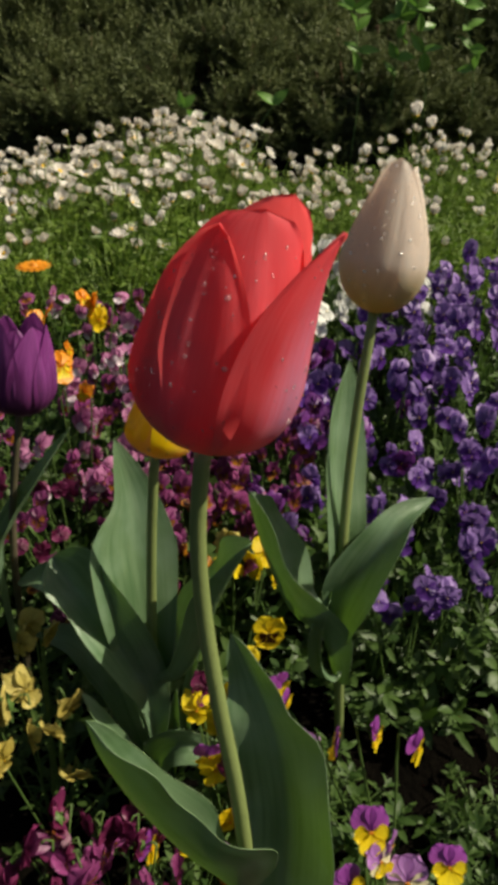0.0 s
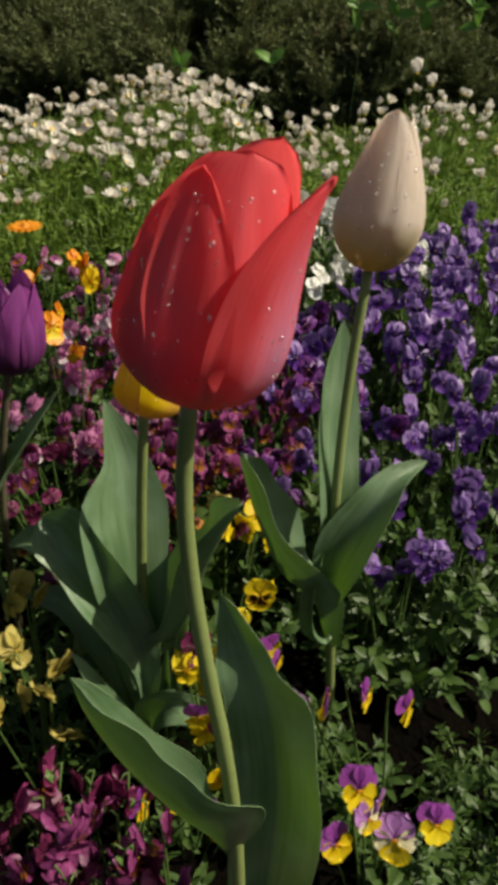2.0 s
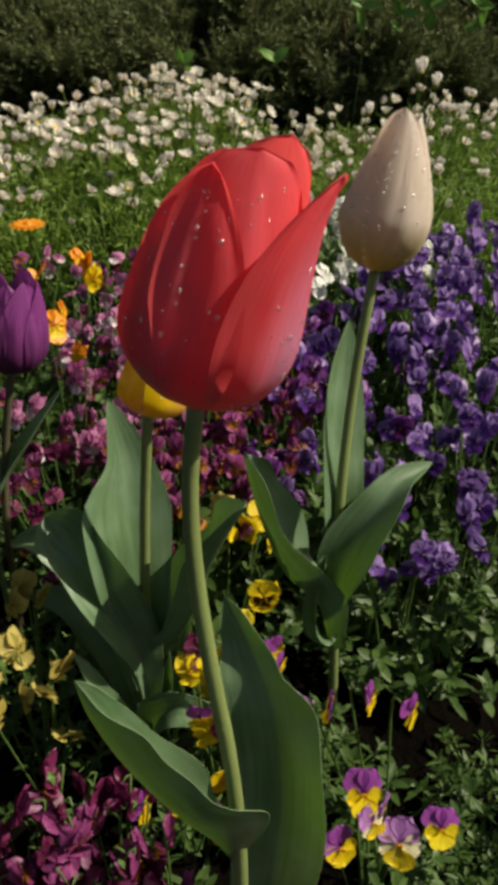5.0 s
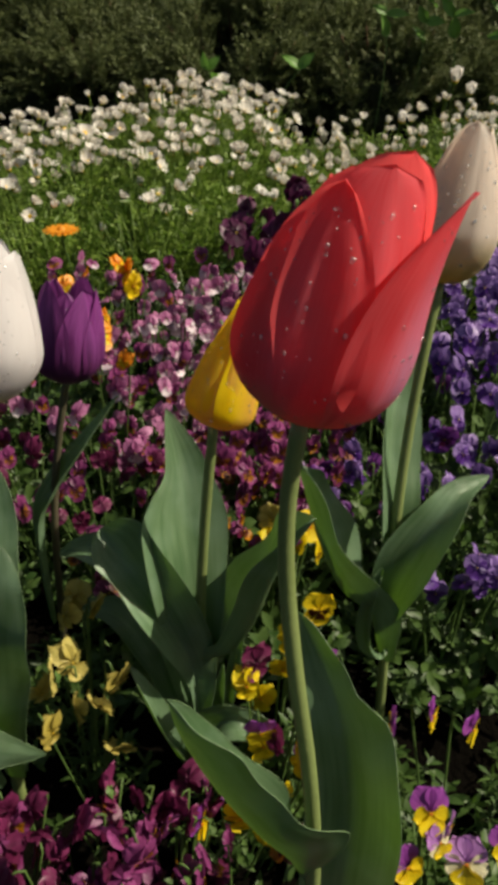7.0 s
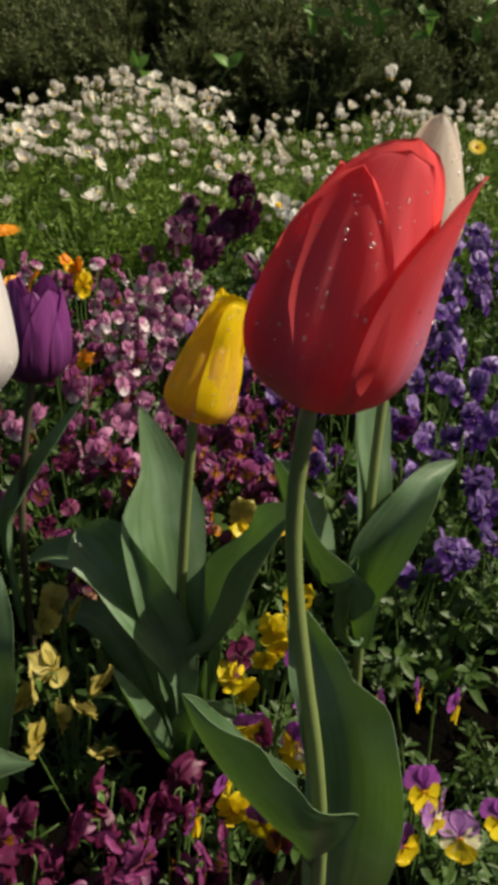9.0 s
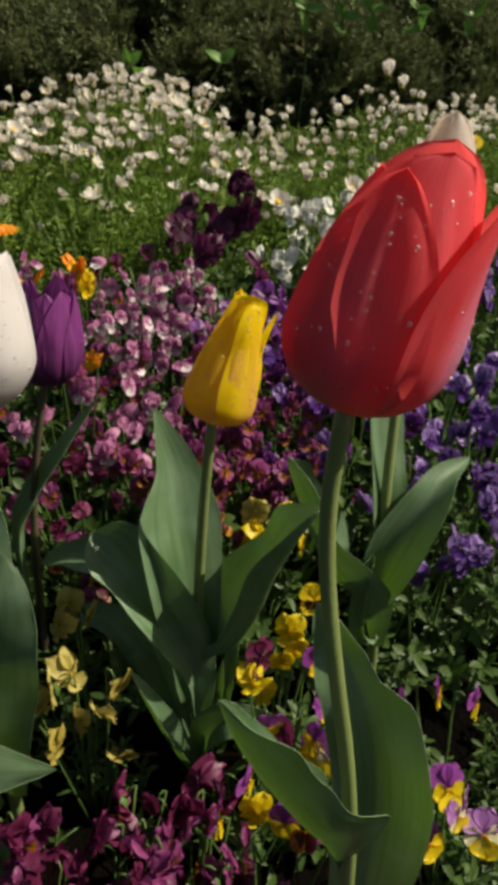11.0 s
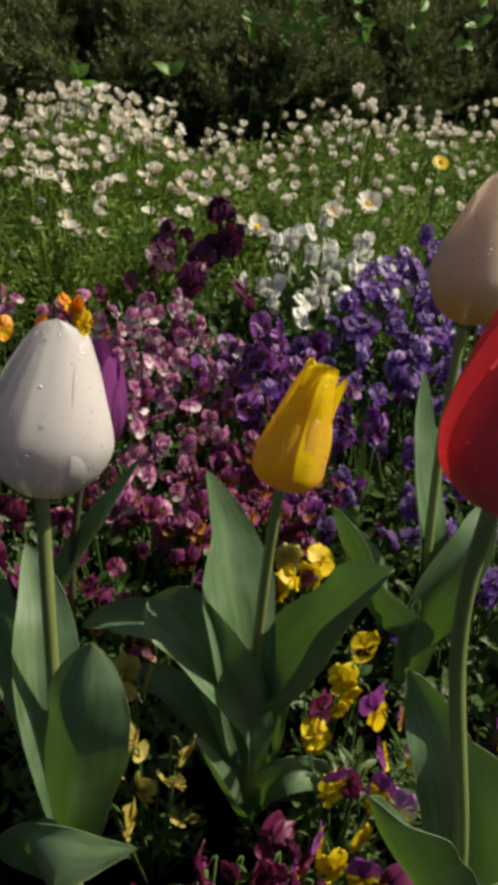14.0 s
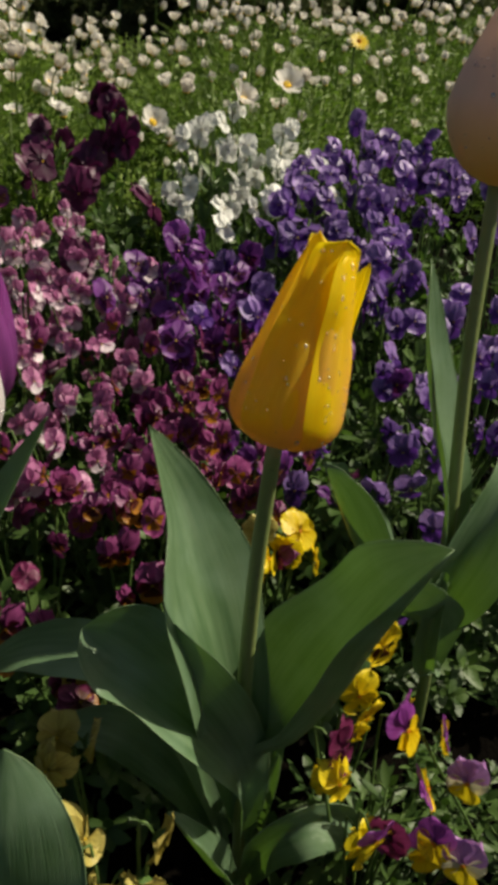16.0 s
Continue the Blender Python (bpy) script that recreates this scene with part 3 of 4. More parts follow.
# purple tulip
t = tulip(-0.186, 0.460, "violet-purple tulip with pointed petal tips")
stalk(t, [base_of(-0.186, 0.460), (-0.182, 0.468, 0.18), (-0.174, 0.476, 0.25), (-0.162, 0.482, 0.309)], 0.0030, 0.0026, STALK_DARK)
blade(t, [(-0.188, 0.458, 0.10), (-0.188, 0.464, 0.190), (-0.177, 0.468, 0.220), (-0.155, 0.474, 0.254), (-0.127, 0.480, 0.296)], 0.0130, (-0.6, -0.3, 0.75), 0.7, 0.08, 0, 1.2, 0.5)
bloom(t, (-0.162, 0.482, 0.306), (-0.155, 0.490, 0.376), 0.0232, [
    dict(rib=0.07, creases=((-0.35, 0.05, 0.12), (0.4, 0.05, 0.12)), at=60, close=0.62, long=1.0, wide=62, size=0.95, wet=0.0, point=2.2),
    dict(rib=0.07, creases=((-0.35, 0.05, 0.12), (0.4, 0.05, 0.12)), at=150, close=0.58, long=0.97, wide=60, size=0.95, wet=0.0, point=2.2),
    dict(rib=0.07, creases=((-0.35, 0.05, 0.12), (0.4, 0.05, 0.12)), at=-85, close=0.56, long=0.92, wide=60, size=0.96, wet=0.3, point=2.0, ripple=0.03),
    dict(rib=0.07, creases=((-0.35, 0.05, 0.12), (0.4, 0.05, 0.12)), at=10, close=0.66, long=0.93, wide=64, size=1.02, wet=0.2, point=2.0, flare=0.08, ripple=0.03),
    dict(rib=0.07, creases=((-0.35, 0.05, 0.12), (0.4, 0.05, 0.12)), at=-140, close=0.62, long=1.0, wide=64, size=1.02, wet=0.3, point=2.2, ripple=0.03),
    dict(rib=0.07, creases=((-0.35, 0.05, 0.12), (0.4, 0.05, 0.12)), at=-38, close=0.60, long=0.95, wide=60, size=1.03, wet=0.3, point=2.0, ripple=0.03),
], PURPLE, 0.38, 2.3, 16, 11)
settle(t)

# ---------------------------------------------------------------- ground
def ground():
    xs = [-300, -60, -12, -4, -2] + [-1.2 + 0.04 * i for i in range(61)] + [2, 4, 12, 60, 300]
    ys = [-300, -60, -12, -4, -1.5] + [-0.6 + 0.04 * i for i in range(70)] + [3, 5, 12, 60, 300]
    verts = []
    for y in ys:
        for x in xs:
            near = abs(x) < 1.3 and -0.7 < y < 2.3
            rough = 0.012 * noise.noise((x * 14, y * 14, 1.7)) + 0.006 * noise.noise((x * 45, y * 45, 4.1)) if near else 0
            verts.append((x, y, soil_z(x, y) + rough))
    w = len(xs)
    faces = [(j * w + i, j * w + i + 1, (j + 1) * w + i + 1, (j + 1) * w + i) for j in range(len(ys) - 1) for i in range(w - 1)]
    tagged(new("ground", mesh_of("ground", verts, faces, SOIL)), "dark moist garden soil, its colour blackened for shade under the flowers", "ground", "", "structure")


ground()

# ---------------------------------------------------------------- violas
def viola_mesh(name, upper, side, lower, blotch, eye, rnd, droop=0.0, size=1.0):
    """A viola facing -y with its top to +z, about 28 mm high; five clawed petals, an eye, a green calyx behind."""
    verts, faces, slots = [], [], []
    ruffle = 0.05 if abs(droop) < 0.16 else 0.09
    pupil = 1.0 if eye in (V_BROWN, V_ORANGE) else 0.62
    def petal(angle, length, half, slot, lay, bend, blot, roll):
        nv, nu, first = 8, 3, len(verts)
        ca, sa_ = math.cos(radians(angle)), math.sin(radians(angle))
        ph = rnd.uniform(0, 6.3)
        for i in range(nv + 1):
            v = 1 - (1 - i / nv) ** 1.45
            w = half * max(0.16 if v < 0.3 else 0.03, math.sqrt(max(0, 1 - ((v - 0.58) / 0.42) ** 2)))
            for k in range(-nu, nu + 1):
                u = k / nu
                along, across = length * (v - 0.04 * u * u * v) * (1 + 0.06 * v * math.sin(4.5 * u + ph)), w * u
                depth = lay + bend * length * v * v + ruffle * length * v * math.sin(2.3 * u + ph) + 0.5 * ruffle * length * v * v * math.sin(6 * u + 2 * ph) - 0.16 * half * u * u + roll * across
                verts.append(Vector((across * ca + along * sa_, depth, -across * sa_ + along * ca)) * size)
        row = 2 * nu + 1
        for i in range(nv):
            for k in range(row - 1):
                faces.append((first + i * row + k, first + i * row + k + 1, first + (i + 1) * row + k + 1, first + (i + 1) * row + k))
                slots.append(3 if blot and i < blot and abs(k - nu + 0.5) < 2.2 else slot)
    j = lambda a: rnd.uniform(-a, a)
    b = 4 if blotch else 0
    petal(30 + j(7), 0.0158, 0.0092, 0, 0.0018, 0.22 + droop + j(0.14), 0, j(0.18))
    petal(-30 + j(7), 0.0158, 0.0092, 0, 0.0010, 0.22 + droop + j(0.14), 0, j(0.18))
    petal(104 + j(9), 0.0126, 0.0068, 1, 0.0004, 0.06 + 0.5 * droop + j(0.14), b, j(0.25))
    petal(-104 + j(9), 0.0126, 0.0068, 1, 0.0002, 0.06 + 0.5 * droop + j(0.14), b, j(0.25))
    petal(180 + j(6), 0.0142, 0.0094, 2, -0.0004, 0.02 - 0.4 * droop + j(0.12), b, j(0.15))
    # eye
    first = len(verts)
    verts.append(Vector((0, -0.0022, -0.0006)) * size)
    for k in range(6):
        verts.append(Vector((0.0017 * pupil * math.cos(k * math.pi / 3), -0.0006, 0.0014 * pupil * math.sin(k * math.pi / 3) - 0.0006)) * size)
    for k in range(6):
        faces.append((first, first + 1 + k, first + 1 + (k + 1) % 6))
        slots.append(4)
    # calyx
    first = len(verts)
    verts.append(Vector((0, 0.007, 0.0)) * size)
    for k in range(5):
        a = k * 2 * math.pi / 5
        verts.append(Vector((0.0036 * math.cos(a), 0.0026, 0.0036 * math.sin(a))) * size)
        verts.append(Vector((0.0062 * math.cos(a + 0.6), 0.0035, 0.0062 * math.sin(a + 0.6))) * size)
    for k in range(5):
        a, b, c = first + 1 + 2 * k, first + 2 + 2 * k, first + 1 + 2 * ((k + 1) % 5)
        faces += [(first, a, b), (first, b, c)]
        slots += [5, 5]
    return mesh_of(name, verts, faces, [upper, side, lower, blotch or lower, eye, STEM_V], slots)


KINDS = {
    "magenta": (V_MAUVE, V_MAUVE, V_MAGENTA, V_AMBER, V_BROWN),
    "maroon": (V_MAUVE, V_MAROON, V_AMBER, V_BROWN, V_EYE),
    "plum": (V_WINE, V_MAROON, V_WINE, None, V_MAGENTA),
    "pink": (V_PINK, V_PALE, V_PALE, None, V_EYE),
    "rose": (V_PINK, V_PINK, V_PALE, None, V_EYE),
    "blue": (V_BLUE, V_BLUE, V_DEEP, V_DEEP, V_EYE),
    "violet": (V_BLUE, V_DEEP, V_DEEP, None, V_EYE),
    "purple": (V_PURPLE, V_PURPLE, V_PURPLE, V_DARK, V_EYE),
    "dark": (V_DARK, V_DARK, V_DARK, None, V_EYE),
    "white": (V_WHITE, V_WHITE, V_WHITE, None, V_EYE),
    "yellow": (V_YELLOW, V_YELLOW, V_YELLOW, V_BROWN, V_BROWN),
    "gold": (V_YELLOW, V_YELLOW, V_YELLOW, None, V_ORANGE),
    "cream": (V_CREAM, V_CREAM, V_CREAM, None, V_EYE),
    "orange": (V_ORANGE, V_ORANGE, V_ORANGE, V_YELLOW, V_EYE),
    "bicolour": (V_ROYAL, V_YELLOW, V_YELLOW, None, V_ORANGE),
    "lilac": (V_LILAC, V_IVORY, V_YELLOW, None, V_ORANGE),
}
WORDS = {
    "magenta": "magenta viola plant in full bloom", "maroon": "maroon viola plant with golden blotches", "plum": "plum-purple viola plant in bloom",
    "pink": "pale pink viola plant in bloom", "rose": "rose and white viola plant in bloom", "blue": "blue-violet viola plant in full bloom",
    "violet": "deep violet viola plant in bloom", "purple": "purple viola plant in bloom", "dark": "dark burgundy pansy plant with velvety flowers",
    "white": "white viola plant in full bloom", "yellow": "yellow pansy plant with brown whiskers", "gold": "golden-yellow viola plant in bloom",
    "cream": "cream-yellow viola plant with nodding flowers", "orange": "orange viola plant in bloom",
    "bicolour": "purple and yellow viola plant in bloom", "lilac": "lilac and yellow viola plant in bloom", "none": "green viola plant with few flowers",
}
VR = random.Random(21)
FLOWERS = {k: [viola_mesh("viola_" + k, *c, VR, d) for d in (0.0, 0.12, 0.30, 0.50, -0.12, 0.70, 0.20, -0.28)] for k, c in KINDS.items()}


def viola_leaves(seed, spread, tall, count, slim=1.0):
    """Rosettes of small oblong leaves at the ends of short stems."""
    rnd = random.Random(seed)
    verts, faces, slots = [], [], []
    for n in range(count):
        if n % 9 == 0:
            a, r = rnd.uniform(0, 2 * math.pi), spread * math.sqrt(rnd.random())
            heart = Vector((r * math.cos(a), r * math.sin(a), tall * rnd.uniform(0.25, 1.0) * (1 - 0.5 * (r / spread) ** 2)))
            lean = Vector((0.5 * math.cos(a) + rnd.gauss(0, 0.25), 0.5 * math.sin(a) + rnd.gauss(0, 0.25), 1)).normalized()
        turn = (n % 9) * 2.4 + rnd.gauss(0, 0.25)
        rise = 0.15 + 0.11 * (n % 9) + rnd.gauss(0, 0.12)
        flat = lean.cross(Vector((math.sin(turn), -math.cos(turn), 0.1))).normalized()
        way = (flat + lean * rise).normalized()
        p = heart - lean * (0.0022 * (8 - n % 9))
        side = way.cross(lean + Vector((rnd.gauss(0, 0.2), rnd.gauss(0, 0.2), 0))).normalized()
        up = side.cross(way)
        L, W = rnd.uniform(0.012, 0.025) * (1.1 - 0.06 * (n % 9)), slim * rnd.uniform(0.0026, 0.0046)
        first = len(verts)
        prof = (0.18, 0.45, 0.9, 1.0, 0.75, 0.08)
        bend = rnd.uniform(-0.5, 0.15)
        for i, f in enumerate(prof):
            v = i / 5
            c = p + way * (L * v) + up * (bend * L * v * v)
            for u in (-1, 0, 1):
                verts.append(c + side * (u * W * f) + up * (0.22 * W * f * abs(u)))
        for i in range(5):
            for k in range(2):
                q = first + i * 3 + k
                faces.append((q, q + 1, q + 4, q + 3))
                slots.append(0)
        if n % 9 == 0:
            m = len(faces)
            root = Vector((p.x * 0.25, p.y * 0.25, 0))
            add_tube(verts, faces, [root, root.lerp(p, 0.55) + Vector((0, 0, 0.01)), heart], 0.0011, 0.0008, 3)
            slots += [1] * (len(faces) - m)
    return mesh_of("foliage", verts, faces, [LEAF_V, STEM_V], slots)


SIZES = {"dark": 1.42, "magenta": 0.70, "rose": 0.68, "pink": 0.70, "plum": 0.86, "maroon": 0.74, "white": 0.82, "blue": 0.98, "violet": 0.84, "purple": 0.98, "orange": 0.85}
SMALL = ("magenta", "rose", "pink", "plum", "maroon")
GREENS = [viola_leaves(40 + i, 0.062, 0.105, 225) for i in range(5)]
LOW_GREENS = [viola_leaves(50 + i, 0.050, 0.085, 99, 0.70) for i in range(4)]


def viola_plant(x, y, kinds, count, rnd, tall=1.0, heroes=(), green=True):
    """One plant: a dome of leaves, thin stalks, and its flowers. heroes: flowers at known places
    (kind, x, y, z, turn, tip back, size)."""
    z0 = soil_z(x, y)
    lead = kinds[0] if count or heroes else "none"
    plant = thing("viola_plant", WORDS[lead], "viola", "violas in the bed", Matrix.Translation((x, y, z0)))
    if lead == "none":
        for k in range(4):
            a = 1.57 * k + rnd.uniform(-0.5, 0.5)
            s = rnd.uniform(0.62, 0.8)
            piece("rosette", rnd.choice(LOW_GREENS), plant, "", pose(0.027 * math.cos(a), 0.027 * math.sin(a), -0.004, 0, 0, rnd.uniform(0, 360)) @ Matrix.Diagonal((s, s, s * 1.3 * tall, 1)))
    elif green:
        s = rnd.uniform(0.85, 1.1)
        piece("foliage", rnd.choice(LOW_GREENS if y < 0.43 else GREENS), plant, "", pose(0, 0, -0.004, 0, 0, rnd.uniform(0, 360)) @ Matrix.Diagonal((s, s, s * tall * (1.12 if y > 0.43 else 1.45 if x > -0.02 else 0.85), 1)))
    spots = []
    for _ in range(count):
        a, r = rnd.uniform(0, 6.283), 0.055 * math.sqrt(rnd.random())
        spots.append((rnd.choice(kinds), r * math.cos(a), r * math.sin(a), tall * (0.112 + rnd.uniform(-0.012, 0.030) - 4.5 * r * r), rnd.gauss(6, 40) if y > 0.3 else rnd.choice((-70, 75)) + rnd.gauss(0, 35), rnd.gauss(16 if kinds[0] in ("blue", "maroon", "purple") else 5, 20), rnd.uniform(0.74, 1.08) * SIZES.get(kinds[0], 1.0)))
    for k, hx, hy, hz, turn, back, size in heroes:
        spots.append((k, hx - x, hy - y, hz - z0, turn, back, size))
    for k, fx, fy, fz, turn, back, size in spots:
        m = pose(fx, fy, fz, 0, 0, turn) @ pose(0, 0, 0, -back, rnd.gauss(0, 9), 0) @ Matrix.Diagonal((size * (rnd.uniform(0.68, 1.08) if count else 1.0), size, size * rnd.uniform(0.9, 1.1), 1))
        piece("flower", rnd.choice(FLOWERS[k] if count or k in ("cream", "orange", "gold") else FLOWERS[k][:5:4]), plant, "", m)
        end = m @ Vector((0, 0.006, 0))
        root = Vector((fx * 0.3, fy * 0.3, 0.0))
        bow = m @ Vector((0, 0.018, 0.004))
        verts, faces = [], []
        add_tube(verts, faces, spline([root, root.lerp(bow, 0.6), bow, end], 6), 0.0009, 0.0007, 4)
        piece("stalk", mesh_of("stalk", verts, faces, STEM_V), plant)
    return plant


# where each colour grows: centre, radius, kinds, flowers a plant, height
PATCHES = [
    (-0.255, 0.80, ("orange",), 3, 1.1), (-0.30, 0.66, ("orange",), 4, 1.0),
    (-0.23, 0.89, ("magenta", "rose"), 6, 1.0), (-0.13, 0.90, ("magenta", "rose"), 7, 1.0), (-0.17, 0.83, ("magenta", "rose", "magenta"), 7, 1.0), (-0.20, 0.74, ("rose", "magenta"), 7, 1.0),
    (-0.075, 0.835, ("pink", "pink", "rose"), 12, 1.1), (-0.115, 0.77, ("pink", "rose"), 14, 1.1), (-0.050, 0.765, ("pink", "rose"), 15, 1.1),
    (-0.145, 0.69, ("rose", "magenta"), 12, 1.05), (-0.085, 0.695, ("rose", "magenta"), 13, 1.05), (-0.020, 0.695, ("magenta", "rose"), 13, 1.05), (0.030, 0.655, ("magenta",), 9, 1.0),
    (-0.175, 0.62, ("magenta", "rose"), 8, 1.0), (-0.105, 0.61, ("magenta", "rose"), 12, 1.0), (-0.045, 0.615, ("magenta", "maroon"), 13, 1.0), (0.005, 0.585, ("maroon", "magenta"), 10, 1.0),
    (-0.15, 0.53, ("magenta", "plum"), 8, 1.05), (-0.085, 0.54, ("maroon", "magenta"), 9, 1.0), (-0.025, 0.545, ("maroon", "magenta"), 9, 1.0), (0.035, 0.56, ("magenta", "purple"), 6, 1.0),
    (-0.22, 0.56, ("plum", "magenta"), 7, 1.0), (-0.25, 0.64, ("magenta", "rose"), 7, 0.95), (-0.28, 0.54, ("plum",), 5, 0.9),
    (-0.115, 0.475, ("maroon",), 4, 1.0), (-0.055, 0.485, ("maroon",), 5, 1.0),
    (0.035, 0.765, ("purple",), 10, 1.2), (0.000, 0.71, ("purple",), 8, 1.2), (0.060, 0.69, ("purple", "violet"), 9, 1.15),
    (0.10, 0.765, ("blue", "blue", "violet"), 11, 1.16), (0.165, 0.80, ("blue",), 12, 1.26), (0.225, 0.85, ("blue",), 14, 1.31), (0.285, 0.905, ("blue",), 13, 1.31), (0.325, 0.845, ("blue",), 11, 1.26),
    (0.175, 0.73, ("blue",), 11, 1.21), (0.255, 0.765, ("blue",), 11, 1.26), (0.12, 0.68, ("violet", "blue", "purple"), 8, 1.2), (0.19, 0.675, ("blue", "violet"), 8, 1.25),
    (0.085, 0.60, ("violet", "purple"), 9, 1.1), (0.15, 0.60, ("violet", "blue"), 9, 1.1), (0.21, 0.585, ("violet",), 8, 1.1), (0.28, 0.65, ("violet", "blue"), 7, 1.1), (0.35, 0.74, ("blue",), 8, 1.2),
    (0.075, 0.525, ("violet", "blue"), 7, 1.05), (0.14, 0.52, ("violet",), 8, 1.05), (0.20, 0.51, ("violet",), 6, 1.0), (0.10, 0.465, ("violet",), 4, 1.0), (0.165, 0.455, ("violet",), 4, 1.0), (0.25, 0.47, ("violet",), 3, 0.9),
    (0.085, 0.905, ("white",), 10, 1.35), (0.145, 0.925, ("white",), 12, 1.4), (0.100, 0.835, ("white",), 5, 1.25), (0.165, 0.865, ("white",), 7, 1.35),
    (-0.012, 0.985, ("dark",), 6, 1.35), (0.010, 0.925, ("dark",), 2, 1.3), (-0.050, 0.920, ("dark",), 3, 1.15), (-0.030, 0.815, ("dark",), 1, 1.2),
    (0.185, 0.330, ("none",), 0, 0.75), (0.19, 0.28, ("none",), 0, 0.6), (0.140, 0.275, ("none",), 0, 0.65), (0.26, 0.36, ("none",), 0, 0.7), (-0.20, 0.42, ("none",), 0, 0.6), (-0.27, 0.44, ("plum",), 2, 0.7),
    (-0.13, 0.245, ("plum", "plum", "magenta"), 17, 0.9), (-0.075, 0.25, ("plum", "magenta"), 16, 0.88), (-0.18, 0.235, ("plum",), 14, 0.92), (-0.03, 0.235, ("plum", "maroon"), 9, 0.82), (-0.10, 0.19, ("plum", "magenta"), 13, 0.85), (-0.24, 0.26, ("plum",), 8, 0.85), (-0.045, 0.19, ("plum",), 8, 0.8),
]
for px, py, kinds, count, tall in PATCHES:
    viola_plant(px, py, kinds, int(count * (2.0 if kinds[0] in SMALL and py > 0.4 else 1.35 if kinds[0] in ("blue", "violet") else 1.65)), VR, tall)

# plants with flowers that stand out singly
viola_plant(0.085, 0.275, ("bicolour",), 0, VR, 0.75, [
    ("bicolour", 0.068, 0.261, 0.159, 5, 36, 0.85), ("bicolour", 0.055, 0.243, 0.137, 25, 34, 0.8), ("lilac", 0.088, 0.246, 0.136, -8, 44, 0.95),
    ("bicolour", 0.111, 0.250, 0.144, 0, 38, 0.82), ("lilac", 0.073, 0.252, 0.146, 40, 20, 0.7), ("lilac", 0.081, 0.262, 0.145, 60, -10, 0.6)])
viola_plant(0.100, 0.318, ("bicolour",), 0, VR, 0.5, [
    ("bicolour", 0.052, 0.310, 0.170, 75, -20, 0.75), ("bicolour", 0.078, 0.315, 0.172, 60, 10, 0.75), ("bicolour", 0.104, 0.315, 0.160, 50, 5, 0.75), ("bicolour", 0.024, 0.345, 0.165, 60, 0, 0.7)])
viola_plant(-0.015, 0.380, ("yellow",), 0, VR, 0.8, [
    ("yellow", 0.014, 0.392, 0.181, 10, 5, 0.90), ("gold", -0.004, 0.380, 0.165, -15, 0, 0.82), ("gold", -0.001, 0.374, 0.153, 20, -15, 0.75), ("gold", -0.010, 0.372, 0.145, 0, -10, 0.74),
    ("bicolour", 0.020, 0.372, 0.150, 30, -5, 0.82)])
viola_plant(-0.012, 0.338, ("bicolour",), 0, VR, 0.8, [
    ("gold", -0.034, 0.343, 0.162, 15, 0, 0.72), ("plum", -0.028, 0.353, 0.172, 30, 10, 0.9), ("bicolour", 0.014, 0.360, 0.154, 25, 25, 0.85), ("bicolour", 0.012, 0.335, 0.142, 70, 20, 0.85),
    ("lilac", 0.038, 0.335, 0.132, -40, 10, 0.85), ("bicolour", -0.025, 0.320, 0.146, 10, -10, 0.8), ("bicolour", 0.004, 0.315, 0.124, -30, 10, 0.8), ("plum", -0.016, 0.322, 0.138, -60, 0, 0.8)])
viola_plant(0.045, 0.355, ("none",), 0, VR, 0.7)
viola_plant(-0.010, 0.475, ("gold",), 0, VR, 0.9, [
    ("cream", -0.017, 0.486, 0.186, -10, 10, 0.85), ("gold", -0.012, 0.480, 0.170, 65, 15, 0.8), ("gold", 0.014, 0.492, 0.174, 20, 40, 0.85), ("gold", 0.003, 0.486, 0.164, -50, 5, 0.8),
    ("gold", -0.026, 0.478, 0.160, -80, 0, 0.75), ("yellow", 0.022, 0.482, 0.156, 70, 0, 0.75)])
viola_plant(-0.040, 0.300, ("bicolour", "gold"), 0, VR, 0.75, [
    ("gold", -0.024, 0.365, 0.124, -10, 5, 0.78), ("gold", -0.022, 0.330, 0.120, 10, 0, 0.82), ("bicolour", -0.040, 0.300, 0.118, 60, 0, 0.82), ("gold", -0.036, 0.285, 0.112, 0, -10, 0.82),
    ("bicolour", -0.020, 0.275, 0.115, -30, 10, 0.82), ("bicolour", -0.060, 0.282, 0.110, 70, 10, 0.74), ("gold", -0.012, 0.300, 0.110, 20, -10, 0.74), ("bicolour", 0.002, 0.312, 0.140, -70, 20, 0.74), ("lilac", 0.010, 0.300, 0.138, -40, 20, 0.82)])
viola_plant(-0.140, 0.345, ("cream",), 0, VR, 0.9, [
    ("cream", -0.116, 0.347, 0.160, 48, -38, 0.86), ("cream", -0.150, 0.392, 0.190, -20, 24, 0.72), ("cream", -0.157, 0.384, 0.180, -62, 6, 0.80), ("cream", -0.136, 0.388, 0.184, 70, -12, 0.72),
    ("cream", -0.148, 0.358, 0.164, 52, 8, 0.84), ("cream", -0.160, 0.350, 0.158, -75, -8, 0.86), ("cream", -0.128, 0.338, 0.146, -40, -45, 0.78), ("cream", -0.154, 0.318, 0.146, 64, -18, 0.80),
    ("cream", -0.119, 0.344, 0.096, -25, -62, 0.84), ("cream", -0.146, 0.345, 0.132, -64, -14, 0.82), ("cream", -0.170, 0.352, 0.140, 30, -30, 0.80)])
viola_plant(-0.128, 0.455, ("cream",), 0, VR, 0.7, [("cream", -0.122, 0.448, 0.168, -10, 25, 0.95), ("cream", -0.135, 0.442, 0.158, 40, 10, 0.8)])
